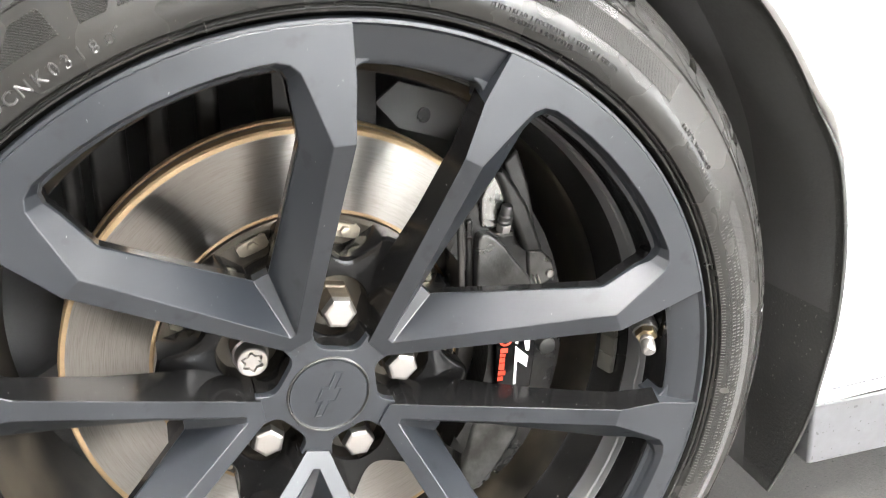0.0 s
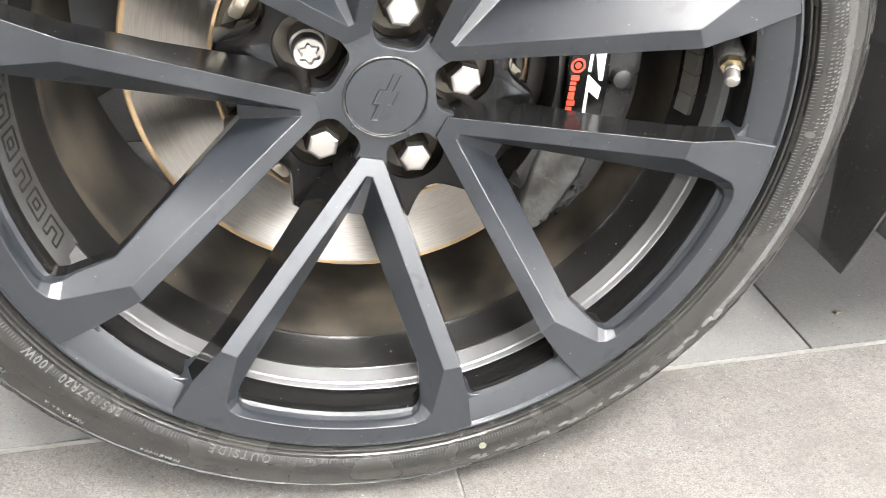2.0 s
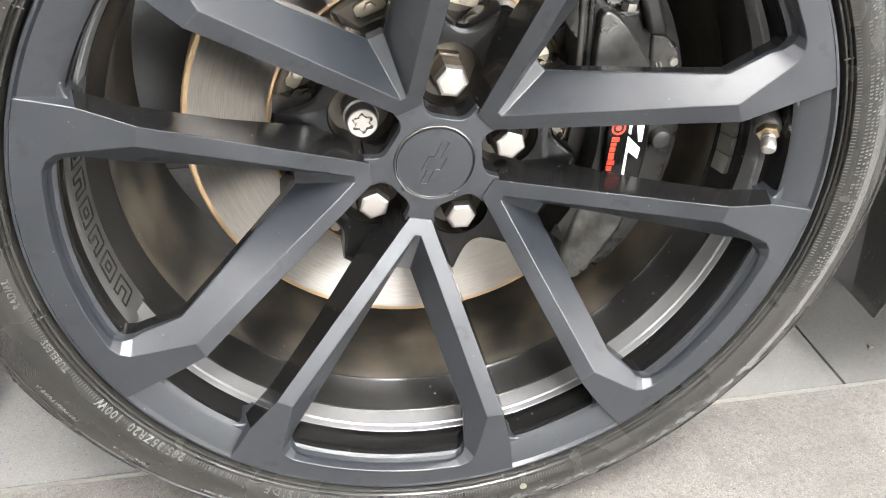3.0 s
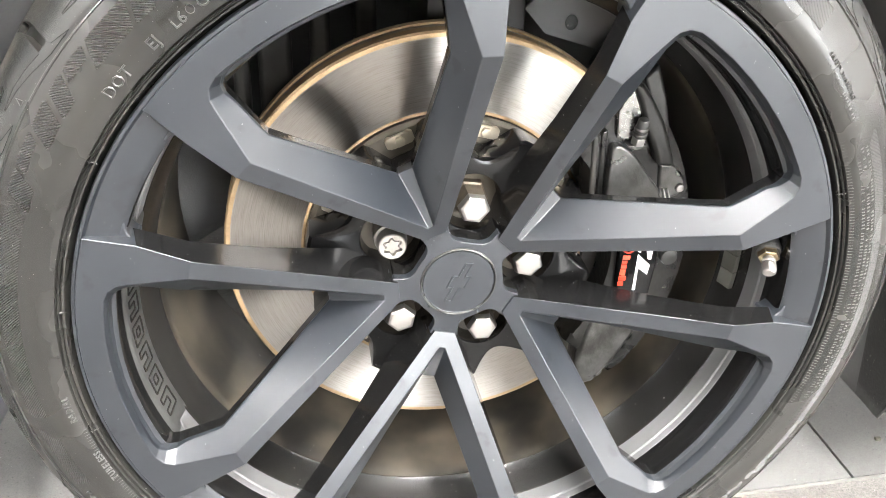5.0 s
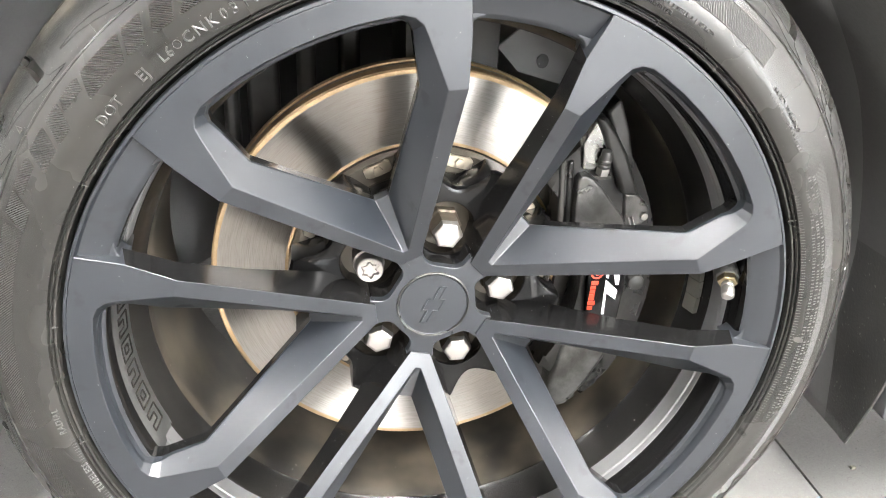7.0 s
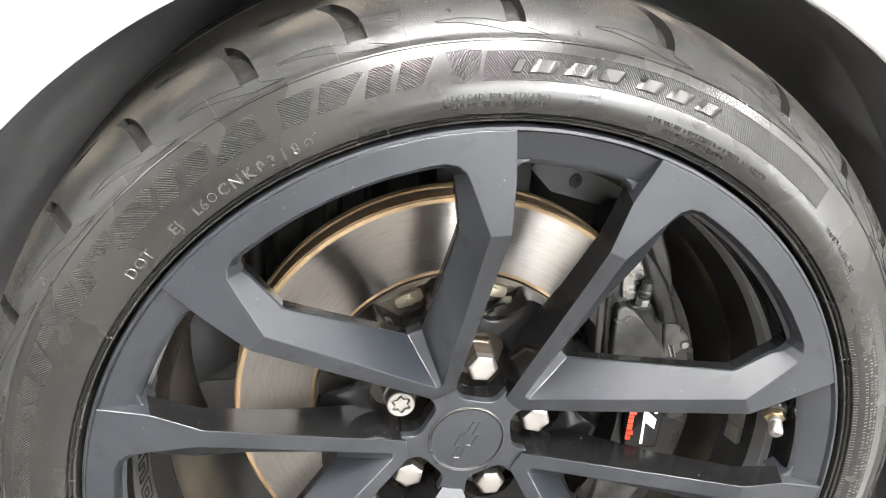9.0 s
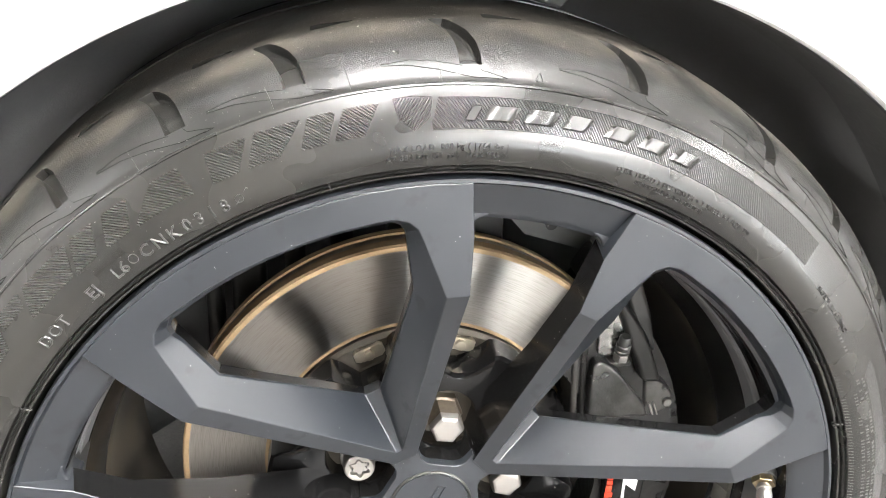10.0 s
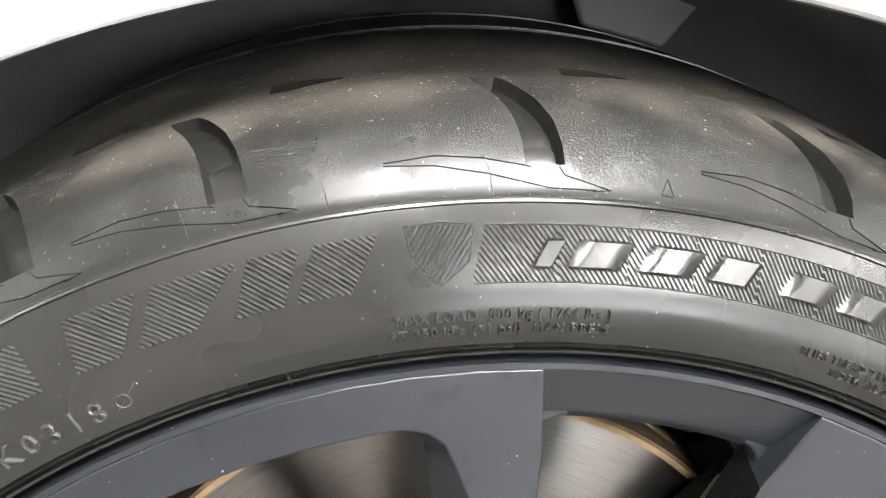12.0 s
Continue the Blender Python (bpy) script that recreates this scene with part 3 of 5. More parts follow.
def hub_pad():
    """The scalloped pad, drawn up into the spokes' flanks, with a round well for each nut."""
    body = bmesh.new()
    rows = []
    for k in range(180):
        deg = 2.0 * k
        off = abs(((deg - PAIRS[0]) % 72) - 36)
        rise = min(1.0, off / 13.0) ** 2 if off < 25 else max(0.0, 1 - (off - 25) / 5)
        reach = 0.0955 + 0.0225 * rise
        row = [(0.020, 0.0885), (0.060, 0.0885), (0.085, 0.0885), (reach - 0.0070, 0.0882), (reach - 0.0022, 0.0896), (reach, 0.0930), (reach, 0.118), (0.020, 0.118)]
        rows.append([body.verts.new(polar(r, deg, y)) for r, y in row])
    for a, b in zip(rows, rows[1:] + rows[:1]):
        for q in range(8):
            body.faces.new((a[q], a[(q + 1) % 8], b[(q + 1) % 8], b[q]))
    cut = bmesh.new()
    for a in PAIRS:
        well = revolve([(0.0, 0.0800), (0.0250, 0.0800), (0.0246, 0.0886), (0.0236, 0.0900), (0.0222, 0.1060), (0.0, 0.1060)], 40)
        bmesh.ops.remove_doubles(well, verts=well.verts, dist=1e-6)
        for v in well.verts:
            v.co += polar(0.0587, a + 36, 0)
        join(cut, well)
    obs = []
    for nm, b in (("pad_body", body), ("pad_cut", cut)):
        bmesh.ops.recalc_face_normals(b, faces=b.faces)
        me = bpy.data.meshes.new(nm)
        b.to_mesh(me)
        b.free()
        obs.append(new(nm, me))
    for mm in (GLOSS, POCKET):
        obs[0].data.materials.append(mm)
    md = obs[0].modifiers.new("wells", "BOOLEAN")
    md.operation, md.object, md.solver = "DIFFERENCE", obs[1], "EXACT"
    me = bpy.data.meshes.new_from_object(obs[0].evaluated_get(bpy.context.evaluated_depsgraph_get()))
    for o in obs:
        bpy.data.objects.remove(o)
    me.polygons.foreach_set("use_smooth", [True] * len(me.polygons))
    me.set_sharp_from_angle(angle=0.5)
    wells = [polar(0.0587, a + 36, 0) for a in PAIRS]
    for f in me.polygons:
        if any(math.hypot(f.center.x - w.x, f.center.z - w.z) < 0.0235 for w in wells):
            f.material_index = 1
    return me


pad = part("hub_pad", hub_pad(), None, rim, "black glossy scalloped hub pad with five nut wells")
cap = part("centre_cap", revolve([(0.0, 0.0648), (0.0180, 0.0647), (0.0274, 0.0645), (0.0281, 0.0642), (0.0285, 0.0654), (0.0291, 0.0657)], 96), RIM, rim, "matt graphite centre cap with a raised emblem", smooth=0.3)
# alloy tone puts the highlight of the cap's edge into its colour
part("cap_edge_glint", revolve([(0.0285, 0.0655), (0.0289, 0.0641), (0.0295, 0.0638), (0.0301, 0.0642), (0.0304, 0.0657)], 96), ALLOY, cap, "thin cap edge in pale alloy for its highlight")
ca, sa = math.cos(radians(25)), math.sin(radians(25))
cross = [(-0.0190, -0.0031), (-0.0063, -0.0031), (-0.0063, -0.0071), (0.0063, -0.0071), (0.0063, -0.0031), (0.0190, -0.0031),
         (0.0190, 0.0031), (0.0063, 0.0031), (0.0063, 0.0071), (-0.0063, 0.0071), (-0.0063, 0.0031), (-0.0190, 0.0031)]


def emblem():
    """A slanted cross in low relief: a raised border round a sunk middle."""
    bm = bmesh.new()
    def P(a, b, y):
        a += 0.35 * b
        return bm.verts.new((a * sa + b * ca, y, a * ca - b * sa))
    rings = []
    for g, y in ((0.0, 0.0652), (0.0002, 0.0638), (0.0010, 0.0638), (0.0014, 0.0645)):
        ring = []
        for k, (a, b) in enumerate(cross):
            sx = 1 if a > 0 else -1
            sy = 1 if b > 0 else -1
            ring.append(P(a - sx * g, b - sy * g, y))
        rings.append(ring)
    for p, q in zip(rings, rings[1:]):
        for k in range(12):
            bm.faces.new((p[k], p[(k + 1) % 12], q[(k + 1) % 12], q[k]))
    bm.faces.new(rings[-1])
    bmesh.ops.recalc_face_normals(bm, faces=bm.faces)
    return bm


part("cap_emblem", emblem(), RIM, cap, "raised slanted emblem in the cap's colour", smooth=0.2)


def lug(sides, top):
    bm = bmesh.new()
    rings = []
    n = sides if sides > 6 else 6
    for r, y in ((0.0, 0.0740), (top, 0.0743), (top + 0.0020, 0.0750), (0.0124, 0.0770), (0.0131, 0.0800), (0.0133, 0.0960), (0.0150, 0.0975), (0.0152, 0.1065)):
        rings.append([bm.verts.new((r * math.cos(2 * math.pi * i / n), y, r * math.sin(2 * math.pi * i / n))) for i in range(n)] if r else [bm.verts.new((0, y, 0))])
    for i in range(n):
        bm.faces.new((rings[0][0], rings[1][i], rings[1][(i + 1) % n]))
    for a, b in zip(rings[1:], rings[2:]):
        for i in range(n):
            bm.faces.new((a[i], a[(i + 1) % n], b[(i + 1) % n], b[i])).material_index = int(b[0].co.y > 0.0810)
    return bm


def lock_lug():
    bm = bmesh.new()
    n = 48
    rings = []
    for base, wave, y in ((0.0, 0.0, 0.0758), (0.0050, 0.0009, 0.0758), (0.0054, 0.0010, 0.0788), (0.0066, 0.0011, 0.0788), (0.0070, 0.0012, 0.0748), (0.0084, 0.0, 0.0745), (0.0102, 0.0, 0.0745), (0.0111, 0.0, 0.0756), (0.0114, 0.0, 0.0780), (0.0114, 0.0, 0.0860), (0.0130, 0.0, 0.0870), (0.0130, 0.0, 0.1065)):
        rings.append([bm.verts.new(((base + wave * math.cos(6 * 2 * math.pi * i / n)) * math.cos(2 * math.pi * i / n), y, (base + wave * math.cos(6 * 2 * math.pi * i / n)) * math.sin(2 * math.pi * i / n))) for i in range(n)] if base else [bm.verts.new((0, y, 0))])
    for i in range(n):
        bm.faces.new((rings[0][0], rings[1][i], rings[1][(i + 1) % n]))
    for a, b in zip(rings[1:], rings[2:]):
        for i in range(n):
            bm.faces.new((a[i], a[(i + 1) % n], b[(i + 1) % n], b[i]))
    return bm


lug_mesh = mesh_of("lug_nut", lug(6, 0.0092), [CHROME, FLANK], 0.3)
lock_mesh = mesh_of("locking_nut", lock_lug(), CHROME, 0.4)
for k, a in enumerate(PAIRS):
    at = Matrix.Translation(polar(0.0587, a + 36, 0))
    turn_nut = at @ Matrix.Rotation(radians(17 * k + 8), 4, "Y")
    if k == 1:
        part("locking_nut", lock_mesh, None, rim, "round chrome locking nut with a star socket", turn_nut)
    else:
        part("lug_nut", lug_mesh, None, rim, "chrome hexagonal lug nut", turn_nut)

# valve, weights and barrel relief
foot, tip = polar(0.2400, 9.2, 0.0370), polar(0.2292, 6.6, 0.0115)
at = Matrix.Translation(foot) @ (foot - tip).to_track_quat("Y", "Z").to_matrix().to_4x4()
valve = part("valve_stem", revolve([(0.0, -0.0300), (0.0036, -0.0298), (0.0050, -0.0286), (0.0053, -0.0270), (0.0053, -0.0215), (0.0046, -0.0208), (0.0043, -0.0195), (0.0052, -0.0188), (0.0052, -0.0172), (0.0042, -0.0165), (0.0042, -0.0100)], 28), CHROME, rim, "metal valve stem with a chrome cap", at)
part("valve_nut", prism([(0.0082 * math.cos(k * math.pi / 3), 0.0082 * math.sin(k * math.pi / 3)) for k in range(6)], -0.0155, -0.0105, 0.0008), BRASS, valve, "brassy valve nut")
part("valve_grommet", revolve([(0.0040, -0.0108), (0.0092, -0.0106), (0.0108, -0.0085), (0.0112, -0.0030), (0.0120, 0.0080)], 32), BLACK, valve, "black rubber valve grommet")
weight_mesh = mesh_of("wheel_weight", box((0.0050, 0.0140, 0.0152), (0, 0, 0), 0.0006), LEAD)
for k in range(4):
    part("wheel_weight", weight_mesh, None, rim, "grey stick-on balance weight", Matrix.Rotation(-radians(8.2 - 3.95 * k), 4, "Y") @ Matrix.Translation((0.2308, 0.0722, 0)) @ Matrix.Rotation(radians(19), 4, "Z"))


LOW, HIGH = (0.2424, 0.0345), (0.2391, 0.0535)


def on_band(d, f, h):
    """A point on the sloping pad inside the barrel: f runs inwards, h metres proud."""
    return polar(LOW[0] + f * (HIGH[0] - LOW[0]) - h, d, LOW[1] + f * (HIGH[1] - LOW[1]) - 0.17 * h)


def band_pad(d0, d1):
    """A low raised pad on the barrel with sloping ends."""
    bm = bmesh.new()
    n = 40
    rows = []
    for i in range(n + 1):
        d = d0 + (d1 - d0) * i / n
        g = min(1.0, min(i, n - i) / 2)
        rows.append([bm.verts.new(on_band(d, f, h * g - 0.0012 * (1 - g))) for f, h in ((-0.35, -0.0012), (-0.12, 0.0004), (0.0, 0.0006), (1.15, 0.0006), (1.35, 0.0004), (1.42, -0.0010))])
    for a, b in zip(rows, rows[1:]):
        for k in range(5):
            bm.faces.new((a[k], a[k + 1], b[k + 1], b[k]))
    return bm


def stroke(way, bm, width=0.00055, height=0.0008):
    """A raised bar with sloping flanks along (degrees, share of the pad's width) points."""
    wide = math.degrees(width / 0.24)
    deep = width / 0.0193
    for (d0, f0), (d1, f1) in zip(way, way[1:]):
        if abs(d1 - d0) > 0.01:
            quad = [(d0, f0 - deep), (d1, f1 - deep), (d1, f1 + deep), (d0, f0 + deep)]
        else:
            quad = [(d0 - wide, f0), (d0 + wide, f0), (d1 + wide, f1), (d1 - wide, f1)]
        md, mf = sum(q[0] for q in quad) / 4, sum(q[1] for q in quad) / 4
        rings = [[bm.verts.new(on_band(md + (d - md) * k, mf + (f - mf) * k, h)) for d, f in quad] for k, h in ((1.08, 0.0003), (0.94, 0.0006 + height), (0.0001, 0.0006 + height))]
        for a, b in zip(rings, rings[1:]):
            for k in range(4):
                bm.faces.new((a[k], a[(k + 1) % 4], b[(k + 1) % 4], b[k]))
    return bm


part("relief_pad", band_pad(160.0, 205.5), BAND, rim, "raised grey pad on the barrel", smooth=0.5)
for k in range(6):
    a = 170.6 + 5.35 * k
    bm = stroke([(a, 0.10), (a, 0.95), (a + 3.9, 0.95), (a + 3.9, 0.10), (a + 2.7, 0.10), (a + 2.7, 0.62), (a + 1.2, 0.62), (a + 1.2, 0.10), (a, 0.10)] if k % 2 else
                [(a, 0.10), (a, 0.95), (a + 3.9, 0.95), (a + 3.9, 0.10), (a, 0.10)], bmesh.new())
    if k % 2 == 0:
        stroke([(a + 1.2, 0.36), (a + 1.2, 0.68), (a + 2.7, 0.68), (a + 2.7, 0.36), (a + 1.2, 0.36)], bm)
    # the outline's dark tone stands for shade and dust on steep sides
    part("barrel_relief", bm, EDGE, rim, "block on the barrel, outlined dark for its shaded sides", smooth=0.3)

# tyre
TYRE = [(0.2640, 0.0240), (0.2705, 0.0150), (0.2728, 0.0110), (0.2742, 0.0075), (0.2746, 0.0020), (0.2752, 0.0006), (0.2763, 0.0002), (0.2768, 0.0022), (0.2774, 0.0022), (0.2779, -0.0006), (0.2788, -0.0016),
        (0.2796, -0.0001), (0.2806, -0.0026), (0.2850, -0.0047), (0.2900, -0.0056), (0.2950, -0.0047), (0.3000, -0.0026), (0.3080, 0.0010), (0.3160, 0.0050), (0.3205, 0.0076), (0.3212, 0.0071), (0.3219, 0.0076), (0.3223, 0.0088), (0.3255, 0.0115),
        (0.3300, 0.0150), (0.3350, 0.0200), (0.3400, 0.0280), (0.3440, 0.0390), (0.3470, 0.0540), (0.3495, 0.0800), (0.3510, 0.1150), (0.3515, 0.1400), (0.3495, 0.2000), (0.3440, 0.2400), (0.3300, 0.2650),
        (0.3000, 0.2850), (0.2750, 0.2750), (0.2560, 0.2600), (0.2560, 0.0400)]
FRONT = TYRE[:31]


def on_tyre(r, deg, h=0.0):
    """A point on the outer side of the tyre at that radius, h metres proud of it."""
    flat = [p for p in FRONT if not 0.3205 < p[0] < 0.3223]
    for (r0, y0), (r1, y1) in zip(flat, flat[1:]):
        if r0 <= r <= r1:
            f = (r - r0) / (r1 - r0)
            y = y0 + f * (y1 - y0)
            return polar(r + h * (y1 - y0) / math.hypot(r1 - r0, y1 - y0), deg, y - h * (r1 - r0) / math.hypot(r1 - r0, y1 - y0))
    return polar(r, deg, 0)


def on_tread(y, deg, h=0.0):
    """A point on the shoulder or crown at that depth y, h metres proud."""
    crown = TYRE[22:33]
    for (r0, y0), (r1, y1) in zip(crown, crown[1:]):
        if y0 <= y <= y1:
            f = (y - y0) / (y1 - y0)
            k = math.hypot(r1 - r0, y1 - y0)
            return polar(r0 + f * (r1 - r0) + h * (y1 - y0) / k, deg, y - h * (r1 - r0) / k)
    return polar(0.35, deg, y)


SLOTS = [129.2, 116.8, 105.4, 89.3, 72.7, 56.2, 44.6, 33.0, 21.0, 9.0, -4.0, -17.0, -29.0, -41.0, 141.3, 153.5, 166.0, 178.0, 190.0, 203.0, 216.0]


def tube_of(rows, bm):
    """A closed solid through rows of four corners."""
    V = [[bm.verts.new(p) for p in row] for row in rows]
    for a, b in zip(V, V[1:]):
        for i in range(4):
            bm.faces.new((a[i], a[(i + 1) % 4], b[(i + 1) % 4], b[i]))
    bm.faces.new(V[0][::-1])
    bm.faces.new(V[-1])


def tyre_mesh():
    body = bmesh.new()
    revolve(TYRE, 320, closed_profile=True, bm=body)
    bmesh.ops.recalc_face_normals(body, faces=body.faces)
    body.normal_update()
    for f in body.faces:
        c = f.calc_center_median()
        r = math.hypot(c.x, c.z)
        f.material_index = 0 if r < 0.3221 or c.y > 0.25 else 1
    cut = bmesh.new()
    for c in SLOTS:
        rows = []
        for k in range(9):
            f = k / 8
            y = 0.0150 + 0.041 * f
            mid = c + 0.2 * f + 2.2 * f ** 2
            w = (1.12 if 60 < c < 125 else 0.80) * (1 - 0.10 * f)
            if k == 8:
                w *= 0.8
            rows.append([on_tread(y, mid - w, 0.004), on_tread(y, mid + w, 0.004), on_tread(y, mid + w * 0.8, -0.0065 + 0.002 * f), on_tread(y, mid - w * 0.8, -0.0065 + 0.002 * f)])
        tube_of(rows, cut)
        rows = []
        for k in range(5):
            f = k / 4
            d = c - 2.3 - 4.0 * f
            w = 0.0008 + 0.0052 * (1 - f) * (1 if k else 0.7)
            rows.append([on_tread(0.066 - w, d, 0.003), on_tread(0.066 + w, d, 0.003), on_tread(0.066 + w, d, -0.004), on_tread(0.066 - w, d, -0.004)])
        tube_of(rows, cut)
    for y0 in (0.140, 0.195):
        rows = [[polar(0.36, a, y0 - 0.006), polar(0.36, a, y0 + 0.006), polar(0.342, a, y0 + 0.005), polar(0.342, a, y0 - 0.005)] for a in range(0, 360, 3)]
        V = [[cut.verts.new(p) for p in row] for row in rows]
        for a, b in zip(V, V[1:] + V[:1]):
            for i in range(4):
                cut.faces.new((a[i], a[(i + 1) % 4], b[(i + 1) % 4], b[i]))
    bmesh.ops.recalc_face_normals(cut, faces=cut.faces)
    obs = []
    for nm, b in (("tyre_body", body), ("tyre_cut", cut)):
        me = bpy.data.meshes.new(nm)
        b.to_mesh(me)
        b.free()
        obs.append(new(nm, me))
    for mm in (RUBBER, CROWN):
        obs[0].data.materials.append(mm)
    md = obs[0].modifiers.new("slots", "BOOLEAN")
    md.operation, md.object, md.solver = "DIFFERENCE", obs[1], "EXACT"
    me = bpy.data.meshes.new_from_object(obs[0].evaluated_get(bpy.context.evaluated_depsgraph_get()))
    for o in obs:
        bpy.data.objects.remove(o)
    me.polygons.foreach_set("use_smooth", [True] * len(me.polygons))
    me.set_sharp_from_angle(angle=0.6)
    return me


tyre = part("tyre", tyre_mesh(), None, car, "black low-profile tyre with raised sidewall lettering", turned(0))


def ribbon(points, width, height, bm, place):
    """A small raised ridge along (radius, degrees) points."""
    rows = []
    for k, (r, d) in enumerate(points):
        r0, d0 = points[max(0, k - 1)]
        r1, d1 = points[min(len(points) - 1, k + 1)]
        tx, ty = (d1 - d0) * math.pi / 180 * r, r1 - r0
        n = math.hypot(tx, ty) or 1
        nx, ny = -ty / n * width / 2, tx / n * width / 2
        dd = math.degrees(nx / r)
        rows.append([bm.verts.new(place(r + ny, d + dd, -0.0003)), bm.verts.new(place(r, d, height)), bm.verts.new(place(r - ny, d - dd, -0.0003))])
    for a, b in zip(rows, rows[1:]):
        bm.faces.new((a[0], a[1], b[1], b[0]))
        bm.faces.new((a[1], a[2], b[2], b[1]))
    return bm


def hatch(poly, slope, period, width, height):
    """Raised parallel ridges that fill a convex block; poly holds (degrees, radius), slope is in degrees."""
    bm = bmesh.new()
    mid = sum(p[0] for p in poly) / len(poly)
    R = sum(p[1] for p in poly) / len(poly)
    flat = [(-(d - mid) * math.pi / 180 * R, r - R) for d, r in poly]
    ca, sa = math.cos(radians(slope)), math.sin(radians(slope))
    across = [-x * sa + y * ca for x, y in flat]
    c = math.ceil(min(across) / period) * period + period * 0.3
    while c < max(across):
        hits = []
        for (p, a), (q, b) in zip(zip(flat, across), zip(flat[1:] + flat[:1], across[1:] + across[:1])):
            if (a - c) * (b - c) < 0:
                f = (c - a) / (b - a)
                hits.append((p[0] + f * (q[0] - p[0]), p[1] + f * (q[1] - p[1])))
        if len(hits) == 2 and math.dist(*hits) > 0.0008:
            pts = [(R + hits[0][1] + f * (hits[1][1] - hits[0][1]), mid - math.degrees((hits[0][0] + f * (hits[1][0] - hits[0][0])) / R)) for f in (0, 0.33, 0.67, 1)]
            ribbon(pts, width, height, bm, on_tyre)
        c += period
    return bm


def slab(poly, height, bm=None, steps=6):
    """A smooth raised block on the sidewall; poly: two edges of equal length, outer then inner, as (degrees, radius)."""
    bm = bm or bmesh.new()
    (a0, ra), (a1, rb), (b1, rc), (b0, rd) = poly
    top = []
    for i in range(steps + 1):
        f = i / steps
        col = []
        for g in (0, 0.12, 0.88, 1):
            d = (a0 + f * (a1 - a0)) * (1 - g) + (b0 + f * (b1 - b0)) * g
            r = (ra + f * (rb - ra)) * (1 - g) + (rd + f * (rc - rd)) * g
            edge = g in (0, 1) or i in (0, steps)
            col.append(bm.verts.new(on_tyre(r, d, -0.0003 if edge else height)))
        top.append(col)
    for a, b in zip(top, top[1:]):
        for k in range(3):
            bm.faces.new((a[k], a[k + 1], b[k + 1], b[k]))
    return bm


def lettering(text, size, r, start, height=0.0004, spread=1.0):
    """Raised words on the sidewall, their feet towards the hub, running clockwise from start degrees."""
    cu = bpy.data.curves.new("words", "FONT")
    cu.body, cu.size, cu.resolution_u, cu.space_character = text, size, 2, spread
    cu.bevel_depth, cu.bevel_resolution, cu.offset = size * 0.045, 1, -size * 0.03
    ob = new("words", cu)
    me = bpy.data.meshes.new_from_object(ob.evaluated_get(bpy.context.evaluated_depsgraph_get()))
    bpy.data.objects.remove(ob)
    bpy.data.curves.remove(cu)
    bm = bmesh.new()
    bm.from_mesh(me)
    bpy.data.meshes.remove(me)
    bmesh.ops.remove_doubles(bm, verts=bm.verts, dist=1e-6)
    for v in bm.verts:
        v.co = on_tyre(r + v.co.y, start - math.degrees(v.co.x / r), height * max(-0.4, v.co.z / (size * 0.045)))
    return bm


# raised blocks in place of the maker's words
BAR, HALF = [(0, 1), (1, 1), (1, 0), (0, 0)], [(0.46, 1), (1, 1), (1, 0.52), (0.46, 0.52)]
SLIM = [(0, 1), (0.40, 1), (0.40, 0), (0, 0)]
SHAPES = ((157.2, 149.4, (SLIM, HALF)), (148.7, 145.2, (BAR,)), (144.4, 138.0, (SLIM, HALF)), (137.4, 131.2, (BAR,)),
          (130.6, 123.6, (SLIM, [(0.58, 1), (1, 1), (1, 0), (0.58, 0)])), (122.9, 116.2, ([(0.30, 1), (0.72, 1), (1, 0), (0, 0)],)),
          (115.2, 105.6, ([(0, 1), (0.44, 1), (0.40, 0), (0.12, 0)], [(0.52, 1), (1, 1), (0.84, 0), (0.50, 0)])), (105.0, 98.2, (SLIM, [(0.50, 1), (1, 1), (0.94, 0), (0.50, 0)])))
for a0, a1, pieces in SHAPES:
    bm = bmesh.new()
    for piece in pieces:
        join(bm, hatch([(a0 + (a1 - a0) * u + 1.4 * (1 - v), 0.3008 + 0.0142 * v) for u, v in piece], -38, 0.00128, 0.00085, 0.0010))
    block = part("sidewall_block", bm, RAISED, tyre, "raised hatched block on the sidewall", smooth=0.2)
    block["kind"] = "stuff"
shield = part("shield_emblem", hatch([(96.7, 0.3160), (93.3, 0.3152), (93.7, 0.3060), (95.2, 0.3004), (96.4, 0.3064)], 52, 0.0013, 0.0009, 0.0007), RAISED, tyre, "raised hatched shield emblem", smooth=0.2)
shield["kind"] = "stuff"
edge = bmesh.new()
ribbon([(0.3060, 96.5), (0.3160, 96.9), (0.3166, 95.0), (0.3156, 93.2), (0.3060, 93.6), (0.2998, 95.2), (0.3060, 96.5)], 0.0008, 0.0006, edge, on_tyre)
part("shield_outline", edge, RAISED, shield)
band = bmesh.new()
steps = 12
for k in range(steps):
    p, q = 92.6 - 46.6 * k / steps, 92.6 - 46.6 * (k + 1) / steps
    join(band, hatch([(p, 0.3150), (q, 0.3150), (q, 0.3004), (p + (0.9 if k == 0 else 0), 0.3004)], -52, 0.0013, 0.0009, 0.0007))
ribbon([(0.3152, 92.6 - 46.6 * k / 40) for k in range(41)], 0.0008, 0.0006, band, on_tyre)
ribbon([(0.3002, 93.4 - 47.4 * k / 40) for k in range(41)], 0.0008, 0.0006, band, on_tyre)
tagged(part("hatched_band", band, RAISED, tyre, "raised hatched sidewall band", smooth=0.2), kind="stuff")
